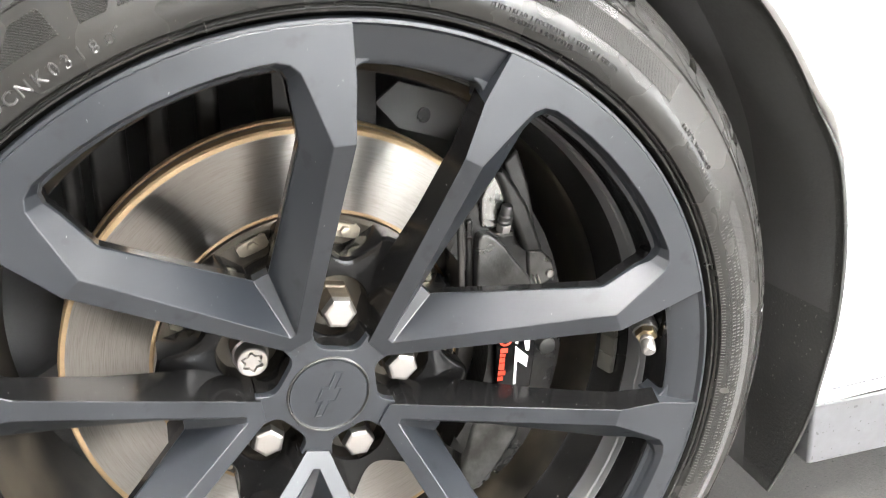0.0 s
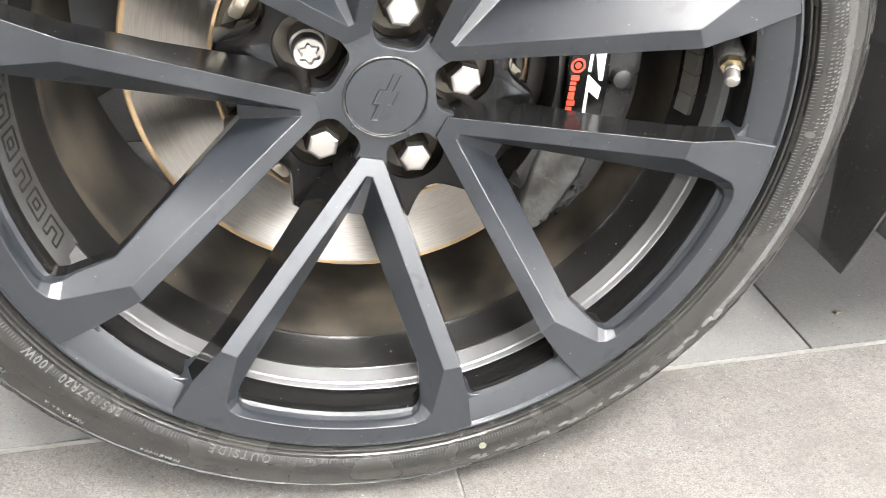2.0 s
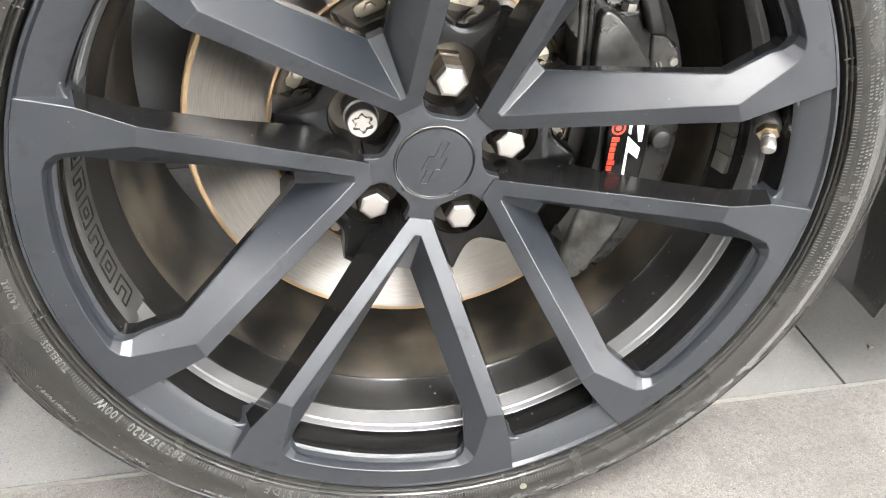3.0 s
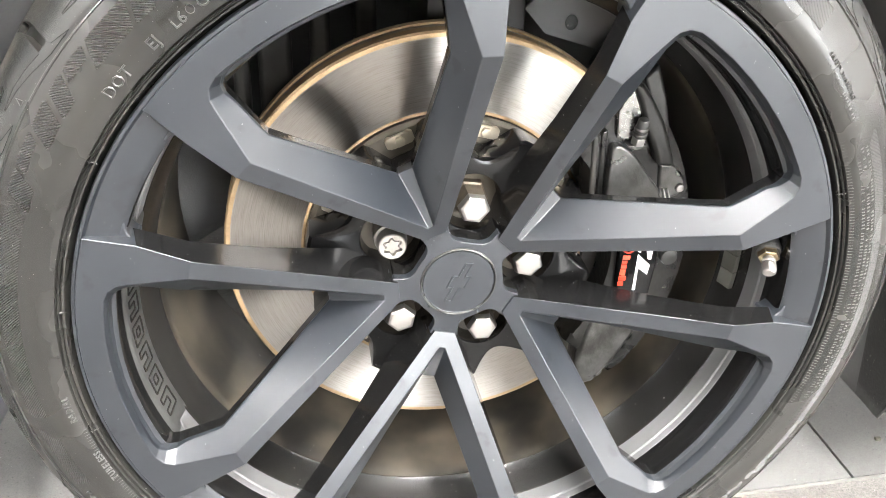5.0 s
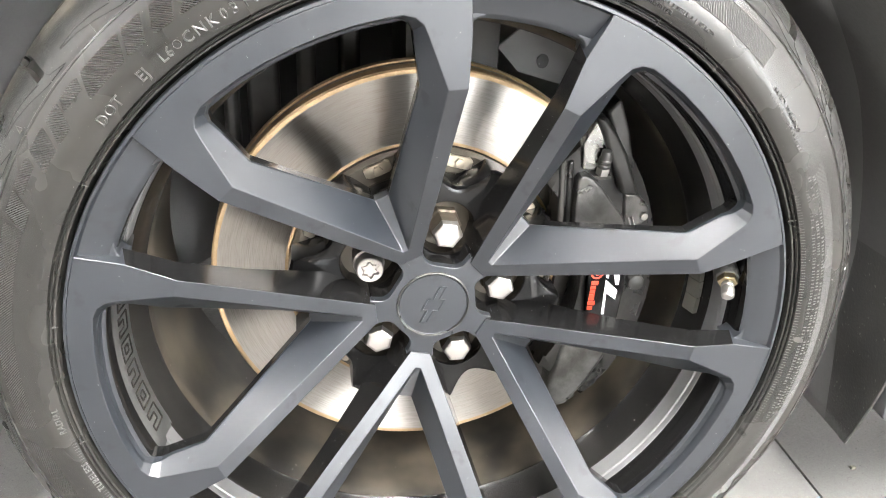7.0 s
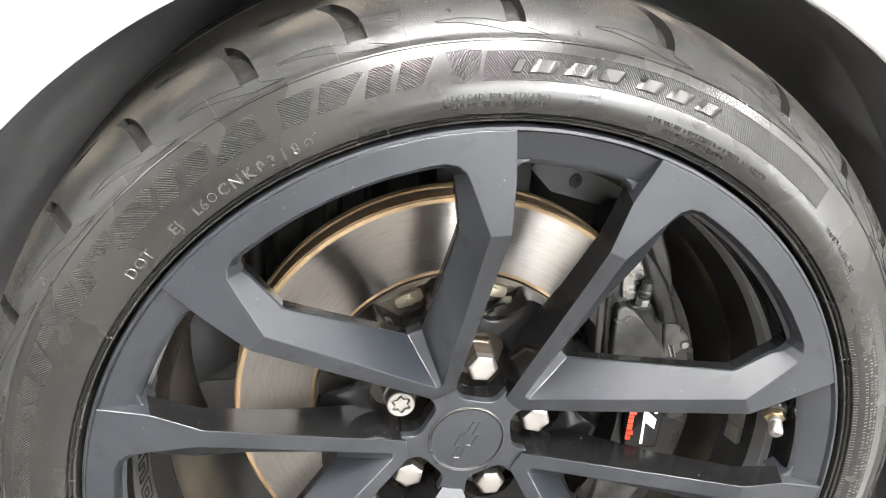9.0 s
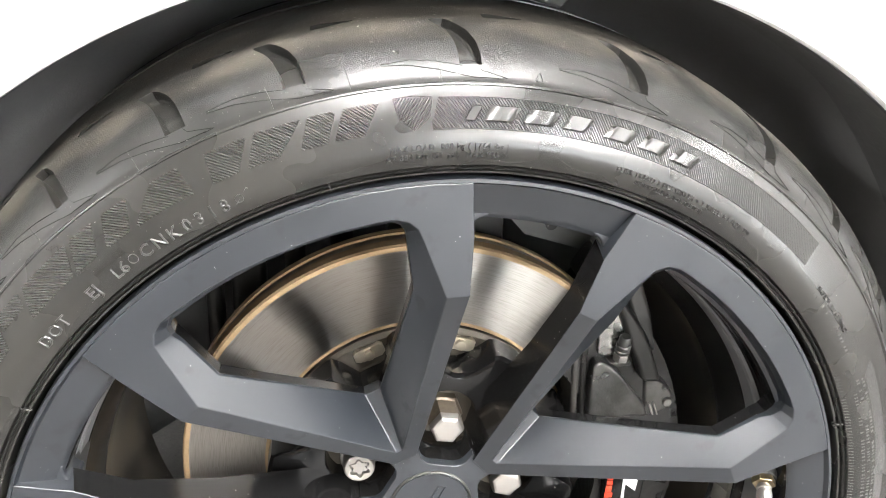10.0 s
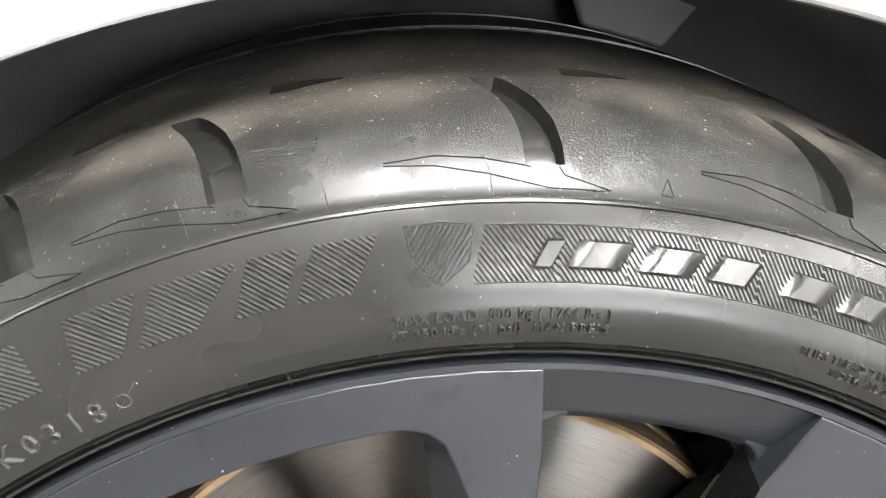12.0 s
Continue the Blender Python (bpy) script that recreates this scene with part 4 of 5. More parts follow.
for a0, a1 in ((89.9, 88.6), (88.2, 84.7), (84.2, 80.6), (80.1, 77.2), (75.6, 72.2), (71.7, 68.4), (67.9, 64.6)):
    part("smooth_block", slab([(a0 - 0.5, 0.3118), (a1 - 0.5, 0.3118), (a1 + 0.5, 0.3032), (a0 + 0.5, 0.3032)], 0.0014), RUBBER, tyre, "smooth raised block on the hatched band")
for lo, hi in ((158.6, 202.0), (-33.0, 28.6)):
    strip = bmesh.new()
    n = 16
    for k in range(n):
        p, q = hi - (hi - lo) * k / n, hi - (hi - lo) * (k + 1) / n
        lead = 1.4 if k == 0 and hi < 100 else 0
        join(strip, hatch([(p, 0.3148 if hi > 100 else 0.3085), (q, 0.3148 if hi > 100 else 0.3085), (q, 0.3020 if hi > 100 else 0.3000), (p - lead, 0.3020 if hi > 100 else 0.3000)], -40, 0.0013, 0.0009, 0.00035))
    part("hatched_strip", strip, STRIP, tyre, "finely hatched grey sidewall strip", smooth=0.2)

WORDS = (("DOT", 0.0096, 0.2856, 140.6, 1.08), ("EJ", 0.0096, 0.2856, 132.9, 1.05), ("L6", 0.0096, 0.2856, 129.3, 1.05), ("CNK", 0.0096, 0.2858, 125.6, 1.32), ("0318", 0.0096, 0.2858, 120.3, 1.5),
         ("MAX LOAD  800 kg ( 1764 lbs )", 0.0042, 0.2903, 97.9, 1.12), ("AT 350 kPa (51 psi)  MAX PRESS", 0.0042, 0.2858, 98.4, 1.12),
         ("PLIES TREAD 2 POLYESTER + 2 STEEL + 1 NYLON", 0.0036, 0.2895, 73.4, 1.2), ("SIDEWALL 2 POLYESTER", 0.0036, 0.2852, 70.8, 1.2),
         ("SAFETY WARNING", 0.0041, 0.2965, 42.6, 1.22), ("285/35ZR20  100W", 0.0084, 0.2806, -134.0, 1.22), ("OUTSIDE", 0.0090, 0.2808, -109.6, 1.42), ("TUBELESS", 0.0058, 0.2812, -157.4, 1.2), ("RADIAL", 0.0058, 0.2835, -169.4, 1.2),
         ("TREADWEAR", 0.0046, 0.3095, -121.5, 1.3), ("TRACTION A", 0.0046, 0.3095, -136.0, 1.3), ("TEMPERATURE A", 0.0046, 0.3095, -148.5, 1.3))
for text, size, r, start, spread in WORDS:
    # low words are painted lighter still, for the light their edges catch
    part("sidewall_lettering", lettering(text, size, r, start, 0.0010, spread), LETTER if start > 0 else RAISED, tyre, "raised lettering moulded in the rubber", smooth=0.3)

# unreadable small print
prints = bmesh.new()
rnd = random.Random(5)
for r, size, d0, d1 in ((0.2925, 0.0022, 42.6, 29.0), (0.2965, 0.0026, 27.5, -26.0), (0.2925, 0.0026, 27.5, -24.0), (0.2885, 0.0026, 26.0, -22.0), (0.2810, 0.0042, -124.3, -130.4), (0.2812, 0.0034, -100.0, -104.6), (0.2808, 0.0024, -90.6, -97.4)):
    d = d0
    while d > d1:
        w = rnd.uniform(0.25, 0.6)
        if rnd.random() > 0.18:
            slab([(d, r + size), (d - w, r + size * rnd.uniform(0.8, 1.0)), (d - w, r), (d, r)], 0.0003, prints, 2)
        d -= w + 0.14
tagged(part("small_print", prints, STRIP, tyre, "rows of tiny raised bars"), kind="stuff")

# fine ribs all round the foot of the tyre
ribs = bmesh.new()
for k in range(400):
    ribbon([(0.2810, k * 0.5 - 170), (0.2838, k * 0.5 - 170)], 0.0011, 0.00020, ribs, on_tyre)
tagged(part("bead_ribs", ribs, STRIP, tyre, "fine ribs beside the rim", smooth=0.2), kind="stuff")

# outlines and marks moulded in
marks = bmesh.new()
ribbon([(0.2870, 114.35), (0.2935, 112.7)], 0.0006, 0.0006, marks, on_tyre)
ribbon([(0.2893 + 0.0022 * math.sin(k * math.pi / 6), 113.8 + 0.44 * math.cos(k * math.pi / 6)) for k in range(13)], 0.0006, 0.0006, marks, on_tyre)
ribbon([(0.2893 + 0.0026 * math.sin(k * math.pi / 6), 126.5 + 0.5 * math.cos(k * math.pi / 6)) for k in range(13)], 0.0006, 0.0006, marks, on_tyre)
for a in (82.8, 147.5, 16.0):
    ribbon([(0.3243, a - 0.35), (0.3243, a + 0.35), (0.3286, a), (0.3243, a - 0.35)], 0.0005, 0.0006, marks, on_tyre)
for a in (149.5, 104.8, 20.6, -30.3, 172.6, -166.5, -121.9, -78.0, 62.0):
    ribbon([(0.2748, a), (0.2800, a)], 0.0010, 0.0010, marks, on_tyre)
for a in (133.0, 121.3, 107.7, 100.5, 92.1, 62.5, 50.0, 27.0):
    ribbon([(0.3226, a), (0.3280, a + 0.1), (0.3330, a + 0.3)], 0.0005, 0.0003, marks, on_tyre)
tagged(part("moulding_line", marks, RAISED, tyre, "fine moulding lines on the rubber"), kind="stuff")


def leaf(c):
    bm = bmesh.new()
    upper = [(0.3318, c + 8.2), (0.3326, c + 5.6), (0.3315, c + 3.2), (0.3296, c + 1.0), (0.3292, c + 0.75)]
    lower = [(0.3312, c + 8.2), (0.3302, c + 5.6), (0.3278, c + 3.0), (0.3242, c - 0.2), (0.3241, c - 2.6)]
    right = [(0.3296, c - 0.72), (0.3274, c - 1.0), (0.3258, c - 2.2), (0.3242, c - 3.4), (0.3238, c - 2.4)]
    for line in (upper, lower, right):
        ribbon(line, 0.0006, 0.00045, bm, on_tyre)
    return bm


leaf_mesh = mesh_of("tread_sipe", leaf(0), RUBBER, 0.3)
for c in SLOTS:
    part("tread_sipe", leaf_mesh, None, tyre, "thin leaf-shaped outline on the shoulder", Matrix.Rotation(-radians(c), 4, "Y"))

# worn hatched blocks for the maker's letters, and a paint dot, low down
for a, w, r, tall in ((-33.4, 1.9, 0.3063, 0.0068), (-37.6, 1.5, 0.3047, 0.0040), (-41.1, 1.7, 0.3068, 0.0058), (-46.2, 2.0, 0.3053, 0.0058), (-51.4, 2.0, 0.3058, 0.0058), (-56.1, 1.5, 0.3055, 0.0044),
                      (-60.8, 2.2, 0.3061, 0.0060), (-65.1, 1.0, 0.3066, 0.0056), (-67.2, 1.0, 0.3041, 0.0042), (-71.1, 2.0, 0.3041, 0.0048), (-76.0, 1.6, 0.3043, 0.0056)):
    bm = bmesh.new()
    for u0, u1, v0, v1 in ((-1.0, 0.1, -1.0, 0.3), (-0.3, 1.0, 0.1, 1.0), (0.2, 0.9, -0.8, 0.2)):
        u0, u1, v0, v1 = (v + rnd.uniform(-0.18, 0.18) for v in (u0, u1, v0, v1))
        join(bm, hatch([(a + w * (u0 + 0.3), r + tall * v0), (a + w * u0, r + tall * (v0 + 0.5 * (v1 - v0))), (a + w * (u0 + 0.2), r + tall * v1), (a + w * (u1 - 0.2), r + tall * (v1 - 0.15)), (a + w * u1, r + tall * (v0 + 0.4)), (a + w * (u1 - 0.3), r + tall * (v0 - 0.1))], -40, 0.00115, 0.00095, 0.0006))
    tagged(part("scuff_patch", bm, SCUFF, tyre, "pale worn hatched block in place of a maker's letter", smooth=0.2), kind="stuff")
dot = bmesh.new()
dot.faces.new([dot.verts.new(on_tyre(0.2878 + 0.0031 * math.sin(k * math.pi / 9), -75.0 + 0.62 * math.cos(k * math.pi / 9), 0.0004)) for k in range(18)])
part("paint_dot", dot, DOT, tyre, "small pale yellow paint dot")

# brake
disc = part("brake_disc", revolve([(0.1170, 0.1270), (0.1185, 0.1262), (0.1205, 0.1258), (0.1765, 0.1255), (0.1785, 0.1256), (0.1800, 0.1265), (0.1800, 0.1560), (0.1170, 0.1560)], 200, closed_profile=True), STEEL, car, "machined steel brake disc with a rusty rim", turned(0), 0.4)
part("disc_rim", revolve([(0.1768, 0.1253), (0.1800, 0.1254), (0.1815, 0.1270), (0.1815, 0.1370), (0.1800, 0.1380), (0.1800, 0.1480), (0.1815, 0.1490), (0.1815, 0.1560)], 200), RUST, disc)
part("disc_inner_rim", revolve([(0.1165, 0.1310), (0.1172, 0.1262), (0.1180, 0.1253), (0.1202, 0.1254)], 160), RUST, disc)
hat = part("disc_hat", revolve([(0.0, 0.1040), (0.0860, 0.1040), (0.0930, 0.1070), (0.0945, 0.1170), (0.0960, 0.1200), (0.1130, 0.1210), (0.1165, 0.1235), (0.1165, 0.1500)], 120), HAT, disc, "dull brown disc hat", smooth=0.4)
pin_mesh = mesh_of("disc_pin", join(prism([(-0.0115, -0.0030), (-0.0085, -0.0052), (-0.0060, -0.0042), (0.0060, -0.0042), (0.0085, -0.0052), (0.0115, -0.0030), (0.0115, 0.0030), (0.0085, 0.0052), (0.0060, 0.0042), (-0.0060, 0.0042), (-0.0085, 0.0052), (-0.0115, 0.0030)], 0.1165, 0.1215, 0.0008),
                                    prism([(0.0042 * math.cos(k * math.pi / 3), 0.0042 * math.sin(k * math.pi / 3)) for k in range(6)], 0.1125, 0.1170, 0.0006)), PIN)
for a in (76.1, 112.7, 152.0, 188.0, 225.8, 262.0, 298.0, 330.0, 0.5, 38.0):
    part("disc_pin", pin_mesh, None, disc, "plated pin bridging hat and disc", Matrix.Rotation(-radians(a), 4, "Y") @ Matrix.Translation((0.1070, 0, 0)) @ Matrix.Rotation(radians(90), 4, "Y"))


def sector(r0, r1, d0, d1, y0, y1, steps=16, bevel=0.004, wobble=0.0):
    """A curved bar round the axle."""
    out = [polar(r1 + wobble * math.sin(9 * i / steps * math.pi), d0 + (d1 - d0) * i / steps, 0) for i in range(steps + 1)]
    inn = [polar(r0, d1 + (d0 - d1) * i / steps, 0) for i in range(steps + 1)]
    return prism([(p.x, p.z) for p in out + inn], y0, y1, bevel)


caliper = part("brake_caliper", sector(0.1330, 0.1930, -40, 47, 0.0900, 0.1230, 18, 0.008), CALIPER, car, "dusty dark grey brake caliper", turned(0))
part("caliper_bridge", sector(0.1835, 0.2020, -36, 44, 0.1000, 0.1900, 14, 0.006), CALIPER, caliper)
part("caliper_back", sector(0.1300, 0.1950, -38, 44, 0.1620, 0.1950, 14, 0.006), DARK, caliper)
part("brake_pad", sector(0.1200, 0.1750, -34, 38, 0.1190, 0.1250, 14, 0.002), DARK, caliper, "dark brake pad")
soften(part("piston_boss", prism([(0.1172, 0.0560), (0.1168, 0.1000), (0.1185, 0.1035), (0.1230, 0.1048), (0.1300, 0.1010), (0.1390, 0.0925), (0.1505, 0.0773), (0.1600, 0.0660), (0.1640, 0.0560)], 0.0800, 0.0950), ALLOY, caliper, "bare grey machined boss"), 0.0024, 3, 30)
soften(part("alloy_web", prism([(0.1192, 0.1300), (0.1270, 0.1480), (0.1310, 0.1470), (0.1425, 0.1240), (0.1440, 0.1040), (0.1320, 0.1060), (0.1211, 0.1075)], 0.0850, 0.1100), BARE, caliper, "bare cast web brightened for its reflection"), 0.003, 3, 30)
soften(part("dark_rib", prism([(0.1258, 0.1532), (0.1343, 0.1542), (0.1460, 0.1380), (0.1565, 0.1209), (0.1672, 0.0941), (0.1706, 0.0849), (0.1552, 0.0860), (0.1500, 0.1000), (0.1416, 0.1178), (0.1330, 0.1400)], 0.0795, 0.1100), CALIPER, caliper, "dusty black diagonal rib"), 0.006, 3, 30)
soften(part("back_plate", prism([(0.1392, 0.1530), (0.1498, 0.1640), (0.1608, 0.1358), (0.1690, 0.1021), (0.1559, 0.1150)], 0.0930, 0.1120), DULL, caliper, "plain grey caliper side"), 0.003, 2, 30)
soften(part("web_ledge", prism([(0.1275, 0.1045), (0.1440, 0.1050), (0.1445, 0.1015), (0.1350, 0.1005)], 0.0790, 0.0950), ALLOY, caliper), 0.001, 2, 30)
for x0, x1, tone in ((0.1030, 0.1085, DARK), (0.1096, 0.1150, CALIPER)):
    soften(part("pad_edge", prism([(x0, 0.1130), (x1, 0.1150), (x1 + 0.004, 0.0400), (x0 + 0.004, 0.0400)], 0.0880, 0.1180), tone, caliper), 0.0022, 3, 30)
soften(part("mount_ear", prism([(0.1600, 0.0850), (0.1720, 0.0835), (0.1800, 0.0765), (0.1848, 0.0700), (0.1852, 0.0620), (0.1800, 0.0560), (0.1640, 0.0500)], 0.0870, 0.1160), ALLOY, caliper, "bare alloy mounting ear"), 0.0026, 2, 30)
part("ear_bolt", prism([(0.0034 * math.cos(k * math.pi / 6) + 0.1800, 0.0034 * math.sin(k * math.pi / 6) + 0.0640) for k in range(12)], 0.0840, 0.0920, 0.0010), CHROME, caliper)
for w, off in ((0.0013, 0.0), (0.0013, 0.0035)):
    soften(part("spring_clip", prism([(0.1650 + off, 0.0640), (0.1650 + off + w, 0.0640), (0.1690 + off + w, 0.0540), (0.1690 + off, 0.0540)], 0.0840, 0.0900), CHROME, caliper, "thin bent steel clip"), 0.0004, 2, 30)
screw = part("bleed_screw", revolve([(0.0, -0.0250), (0.0040, -0.0248), (0.0050, -0.0235), (0.0054, -0.0170), (0.0064, -0.0160), (0.0064, -0.0140), (0.0056, -0.0132), (0.0056, -0.0118), (0.0066, -0.0110), (0.0066, -0.0090), (0.0050, -0.0080), (0.0050, 0.0020)], 24), DULL, caliper, "small capped bleed screw", Matrix.Translation((0.1372, 0.0830, 0.1050)) @ Matrix.Rotation(radians(-76), 4, "X") @ Matrix.Diagonal((0.85, 0.9, 0.85, 1)))
part("screw_hex", prism([(0.0068 * math.cos(k * math.pi / 3), 0.0068 * math.sin(k * math.pi / 3)) for k in range(6)], -0.0075, -0.0005, 0.0008), CHROME, screw, "bright hexagon")
soften(part("lower_lobe", prism([(0.1320, -0.0300), (0.1560, -0.0420), (0.1720, -0.0520), (0.1640, -0.0820), (0.1500, -0.1080), (0.1330, -0.1320), (0.1220, -0.1330), (0.1130, -0.1200), (0.1140, -0.0980), (0.1200, -0.0700)], 0.0880, 0.1150), ALLOY, caliper, "pale rough cast caliper end"), 0.005, 3, 30)
for a in (-27.5, -31.0, -34.5, -38.0, -41.5):
    soften(part("cast_knuckle", prism([(p.x, p.z) for p in (polar(0.1830 + 0.002 * math.sin(a), a - 1.9, 0), polar(0.1880, a - 1.0, 0), polar(0.1875, a + 1.1, 0), polar(0.1800, a + 1.9, 0), polar(0.1740, a, 0))], 0.0900, 0.1100), ALLOY, caliper), 0.003, 2, 30)
plate = soften(part("badge_panel", prism([(0.1362, 0.0290), (0.1690, 0.0290), (0.1712, -0.0050), (0.1690, -0.0350), (0.1395, -0.0340)], 0.0830, 0.0920), GLOSS, caliper, "black caliper panel with red and white print"), 0.002, 2, 30)
z = 0.0052
for k, h in enumerate((0.0042, 0.0030, 0.0040, 0.0060, 0.0043, 0.0042)):
    lean = -0.05 * (0.0052 - z)
    wide = 0.0062 if k in (0, 4) else 0.0046
    part("red_bar", prism([(0.1406 + lean, z), (0.1406 + lean + wide, z - 0.0004), (0.1405 + lean + wide, z - h), (0.1405 + lean, z - h + 0.0004)], 0.0824, 0.0832), RED, plate, "small red printed bar")
    z -= h + 0.0007
roundel = part("red_disc", revolve([(0.0040, 0.0826), (0.0042, 0.0824), (0.0056, 0.0824), (0.0058, 0.0826)], 28), RED, plate, "small red ring", Matrix.Translation((0.1447, 0, 0.0127)))
part("red_core", prism([(0.0023 * math.cos(k * math.pi / 8), 0.0023 * math.sin(k * math.pi / 8)) for k in range(16)], 0.0824, 0.0832), RED, roundel)
for outline in ([(0.1532, 0.0250), (0.1556, 0.0250), (0.1553, 0.0072), (0.1530, 0.0082)], [(0.1566, 0.0250), (0.1652, 0.0250), (0.1653, 0.0003), (0.1624, 0.0007)],
                [(0.1532, 0.0058), (0.1649, -0.0051), (0.1639, -0.0145), (0.1552, -0.0076), (0.1554, -0.0290), (0.1530, -0.0290)]):
    part("white_flash", prism(outline, 0.0824, 0.0832), WHITE, plate, "white angular flash")
part("slide_bolt", prism([(0.0075 * math.cos(k * math.pi / 10) + 0.1812, 0.0075 * math.sin(k * math.pi / 10) + 0.0010) for k in range(20)], 0.0820, 0.1100, 0.0025), DULL, caliper)
for zz in (0.0950, 0.0620, 0.0240, -0.0100):
    soften(part("pad_clip", prism([(0.1040, zz), (0.1110, zz + 0.006), (0.1110, zz - 0.026), (0.1040, zz - 0.020)], 0.1080, 0.1180), DARK, caliper), 0.002, 2, 30)

# hub carrier and shield behind the disc
part("hub_carrier", box((0.09, 0.10, 0.42), (0.03, 0.24, 0.02), 0.02), DARK, car, "dark cast hub carrier behind the disc", turned(0))
shield_plate = soften(part("shield_bracket", prism([(0.0700, 0.1780), (0.0900, 0.1950), (0.1500, 0.1780), (0.1560, 0.1500), (0.1380, 0.1420), (0.0900, 0.1560)], 0.1980, 0.2020), PANEL, car, "grey sheet metal bracket behind the disc", turned(0)), 0.001, 2)
# black disc on the plate, in place of a hole's darkness
part("hole_disc", prism([(0.1120 + 0.0055 * math.cos(k * math.pi / 10), 0.1660 + 0.0065 * math.sin(k * math.pi / 10)) for k in range(20)], 0.1972, 0.1990), BLACK, shield_plate)
soften(part("brake_hose", prism([(0.1240, 0.1320), (0.1380, 0.1560), (0.1520, 0.1520), (0.1480, 0.1300)], 0.1600, 0.1900), BLACK, car, "black rubber hose bracket", turned(0)), 0.006, 3)
for x, w, tone in ((-0.135, 0.03, DULL), (-0.095, 0.018, DARK), (-0.165, 0.014, DULL), (-0.055, 0.02, DARK)):
    soften(part("suspension_link", box((w, 0.03, 0.30), (x, 0.265 + 0.2 * w, 0.10)), tone, car, "dark suspension part behind the disc", turned(0)), 0.006, 3)

# body
def arch_r(deg):
    d = deg - 90
    return 0.381 + (0.04 * (d / 90) ** 2 if d > 0 else min(0.055 * (-d / 90) ** 1.3, 0.031 + 0.008 * (-d / 90)))


def lip(deg):
    """The arch's edge in x and z; below the axle it runs straight down."""
    if deg >= 0:
        p = polar(arch_r(deg), deg, 0)
        return Vector((p.x, 0, p.z))
    x = 0.420 - 0.006 * min(1, -deg / 10) + 0.017 * max(0, (-deg - 10) / 14)
    return Vector((x, 0, x * math.tan(radians(deg))))


def fender():
    bm = bmesh.new()
    rows = []
    for i in range(101):
        deg = -9.2 + 200 * i / 100
        p = lip(deg)
        way = deg if deg > 40 else (deg + 9.2) / 49.2 * 40
        out = polar(1, way, 0)
        lift = 0.005 * max(0.0, min(1.0, (30 - deg) / 3))
        rows.append([bm.verts.new((p.x + out.x * (d + lift), y, p.z + out.z * (d + lift))) for d, y in ((0.0030, 0.062), (0.0, 0.042), (0.0002, 0.0355), (0.0016, 0.0335), (0.0060, 0.0325), (0.03, 0.033), (0.10, 0.037), (0.3, 0.06), (0.8, 0.16))])
    for a, b in zip(rows, rows[1:]):
        for j in range(len(a) - 1):
            bm.faces.new((a[j], a[j + 1], b[j + 1], b[j]))
    return bm


wing = part("front_wing", fender(), PAINT, car, "white painted wing with a round wheel arch", turned(0))
wing.modifiers.new("sheet", "SOLIDIFY").thickness = 0.0015


def crease():
    """A fine pressed line along the wing just above the sill."""
    bm = bmesh.new()
    way = ((0.4260, 0.0331), (0.4360, 0.0318), (0.4480, 0.0322), (0.5180, 0.0362), (0.7160, 0.0592), (1.2100, 0.1590))
    rows = [[bm.verts.new((x, y + e, -0.0540 + h)) for e, h in ((0.0006, -0.0007), (-0.0004, 0.0), (0.0006, 0.0007))] for x, y in way]
    for a, b in zip(rows, rows[1:]):
        for j in range(2):
            bm.faces.new((a[j], a[j + 1], b[j + 1], b[j]))
    return bm


# the sill's grey stands in for shading along the white crease
part("wing_crease", crease(), SILL, wing, "fine crease line, grey for its shading")


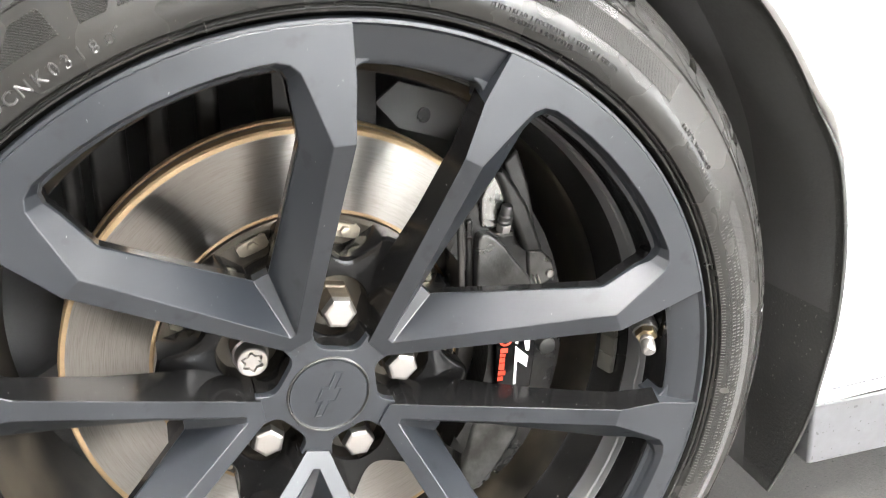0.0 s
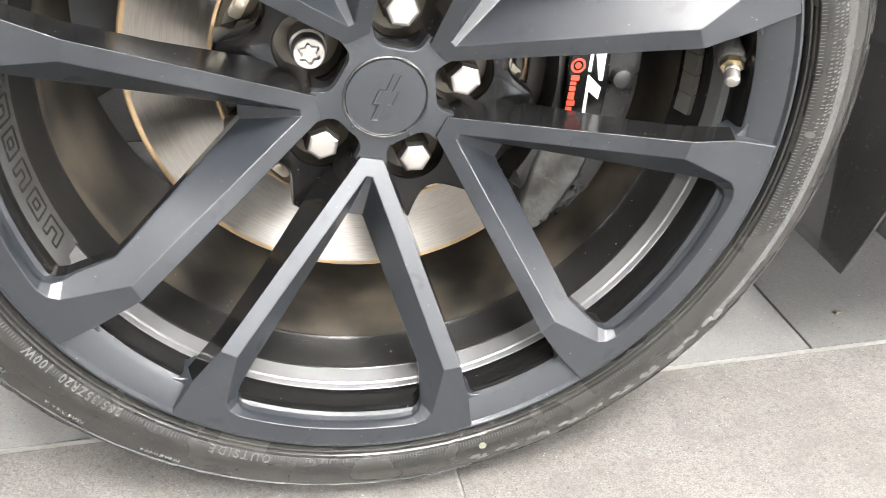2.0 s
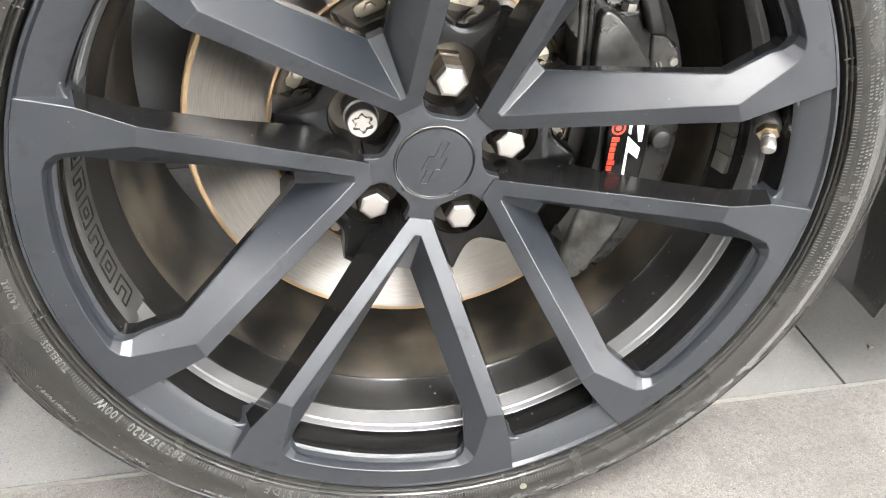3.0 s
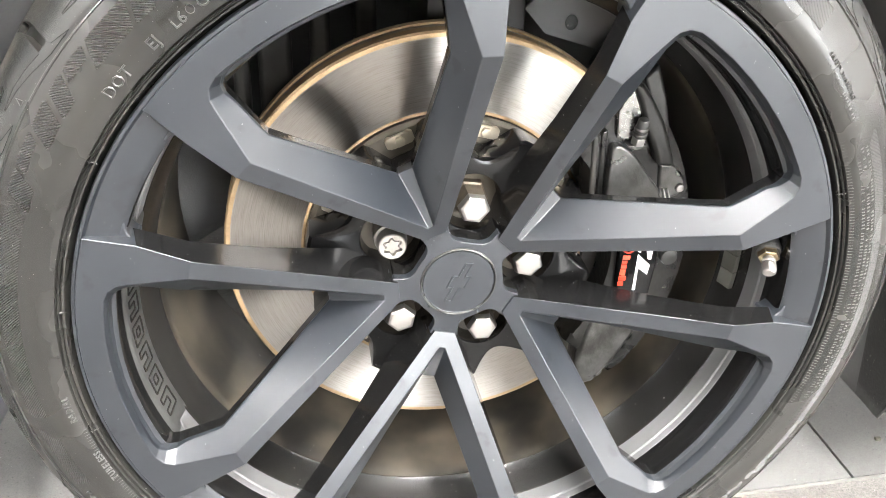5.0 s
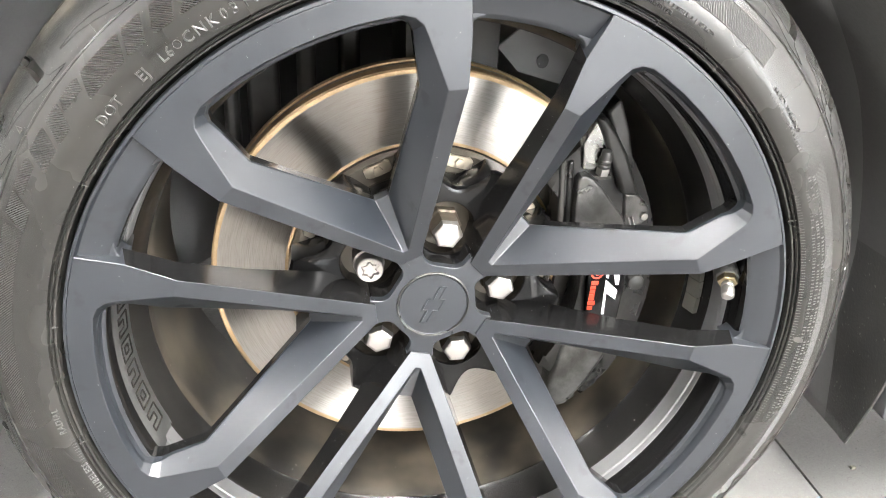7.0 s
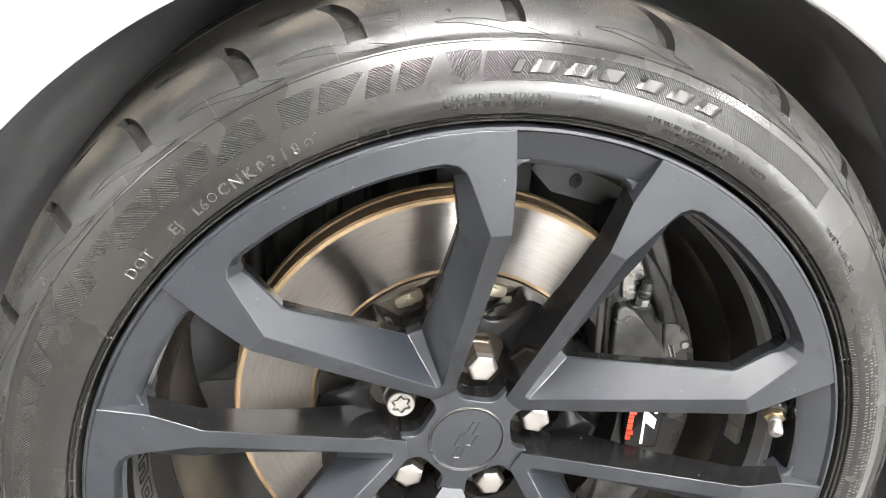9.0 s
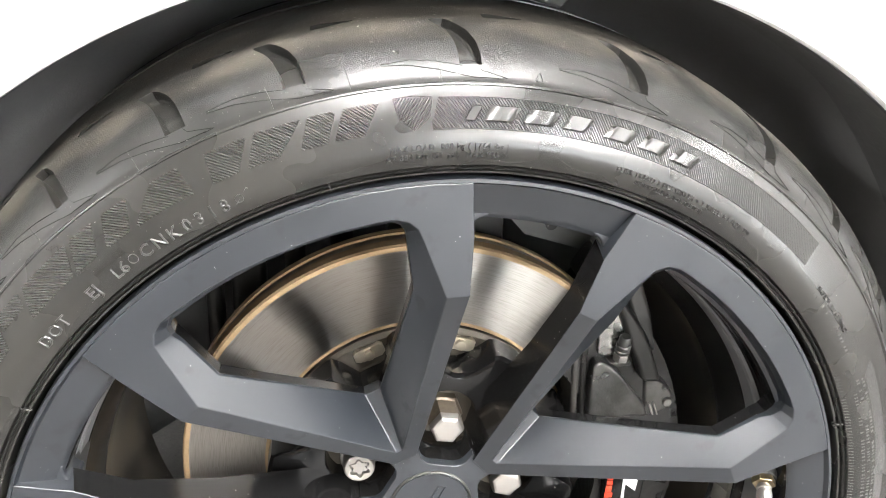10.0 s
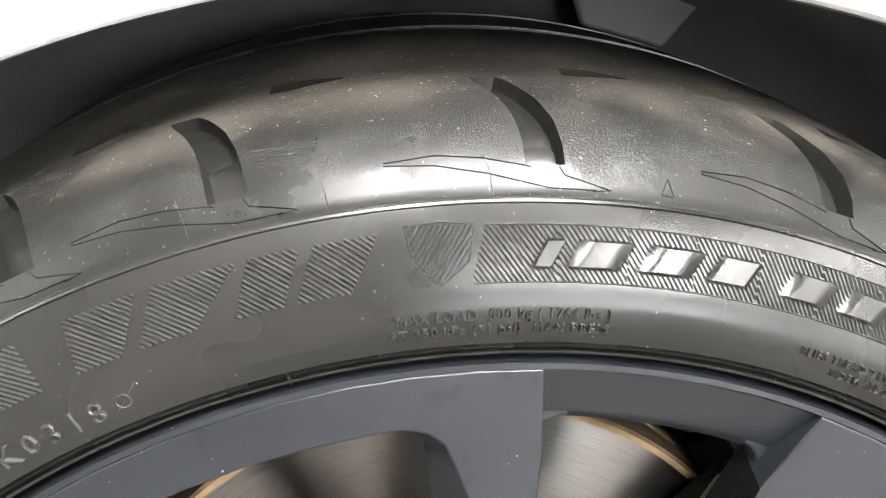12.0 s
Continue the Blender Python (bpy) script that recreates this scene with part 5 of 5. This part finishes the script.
def liner():
    bm = bmesh.new()
    rows = []
    n = 120
    for i in range(n + 1):
        deg = -24.4 + 230 * i / n
        p = lip(deg)
        out = p.normalized()
        low = max(0.0, min(1.0, (28 - deg) / 6))
        front = 0.040 - 0.0115 * low
        if deg < -9:
            front += 0.0485 * ((-9 - deg) / 15.4) ** 1.3
        bulge = 0.016 * max(0, math.sin(radians((deg + 12) * 3))) if -12 < deg < 48 else 0
        grid = ((-0.0015 * low, front), (0.0012, front + 0.0005), (0.0025, front + 0.012), (0.004 - 0.8 * bulge, 0.095), (0.004 - bulge, 0.118), (0.002 - bulge, 0.170), (-0.004, 0.215), (-0.018, 0.260))
        row = [bm.verts.new((p.x + out.x * d, y, p.z + out.z * d)) for d, y in grid]
        row.append(bm.verts.new((p.x * 0.75, 0.33, p.z * 0.75)))
        row.append(bm.verts.new((p.x * 0.1, 0.41, p.z * 0.1)))
        rows.append(row)
    for i, (a, b) in enumerate(zip(rows, rows[1:])):
        for j in range(len(a) - 1):
            # lighter copies paint light on the bulge and lift the shaded arch
            bm.faces.new((a[j], a[j + 1], b[j + 1], b[j])).material_index = 1 if j > 3 else 2 if i > 34 or (j > 1 and i > 13) else 0
    return bm


arch = part("wheel_arch_liner", mesh_of("wheel_arch_liner", liner(), [BLACK, LINER_LIFTED, LINER_LIT], 0.6), None, car, "matt black plastic wheel arch liner and flap", turned(0))
arch.modifiers.new("sheet", "SOLIDIFY").thickness = 0.0025
soften(part("sill", prism([(0.422, -0.0705), (1.75, -0.0705), (1.75, -0.1370), (0.430, -0.1370)], 0.0370, 0.16), SILL, car, "dusty grey lower sill", turned(0)), 0.004, 3)
# dark strip set behind the gap so that it reads as shaded
part("gap_strip", box((1.30, 0.03, 0.010), (1.080, 0.058, HUB - 0.0692)), BLACK, car, "dark strip behind the gap between wing and sill")
# unseen box, added to shade the floor under the car
part("shade_pan", box((1.60, 0.60, 0.04), (1.26, 0.46, 0.232)), BLACK, car)
part("underbody", box((2.6, 1.2, 0.22), (0.75, 1.10, 0.31)), BLACK, car)

soften(part("inner_panel", prism([(0.064, 0.355), (0.092, 0.395), (0.148, 0.380), (0.138, 0.358), (0.116, 0.329), (0.070, 0.340)], 0.236, 0.242), PANEL, car, "light grey inner body panel in the wheel arch", turned(0)), 0.004, 2)
crumb = box((0.007, 0.005, 0.004), (0.553, 0.193, 0.0045), 0.0012)
tagged(part("crumb", crumb, DOT), "small dry yellowish leaf crumb on the floor tile", "debris")
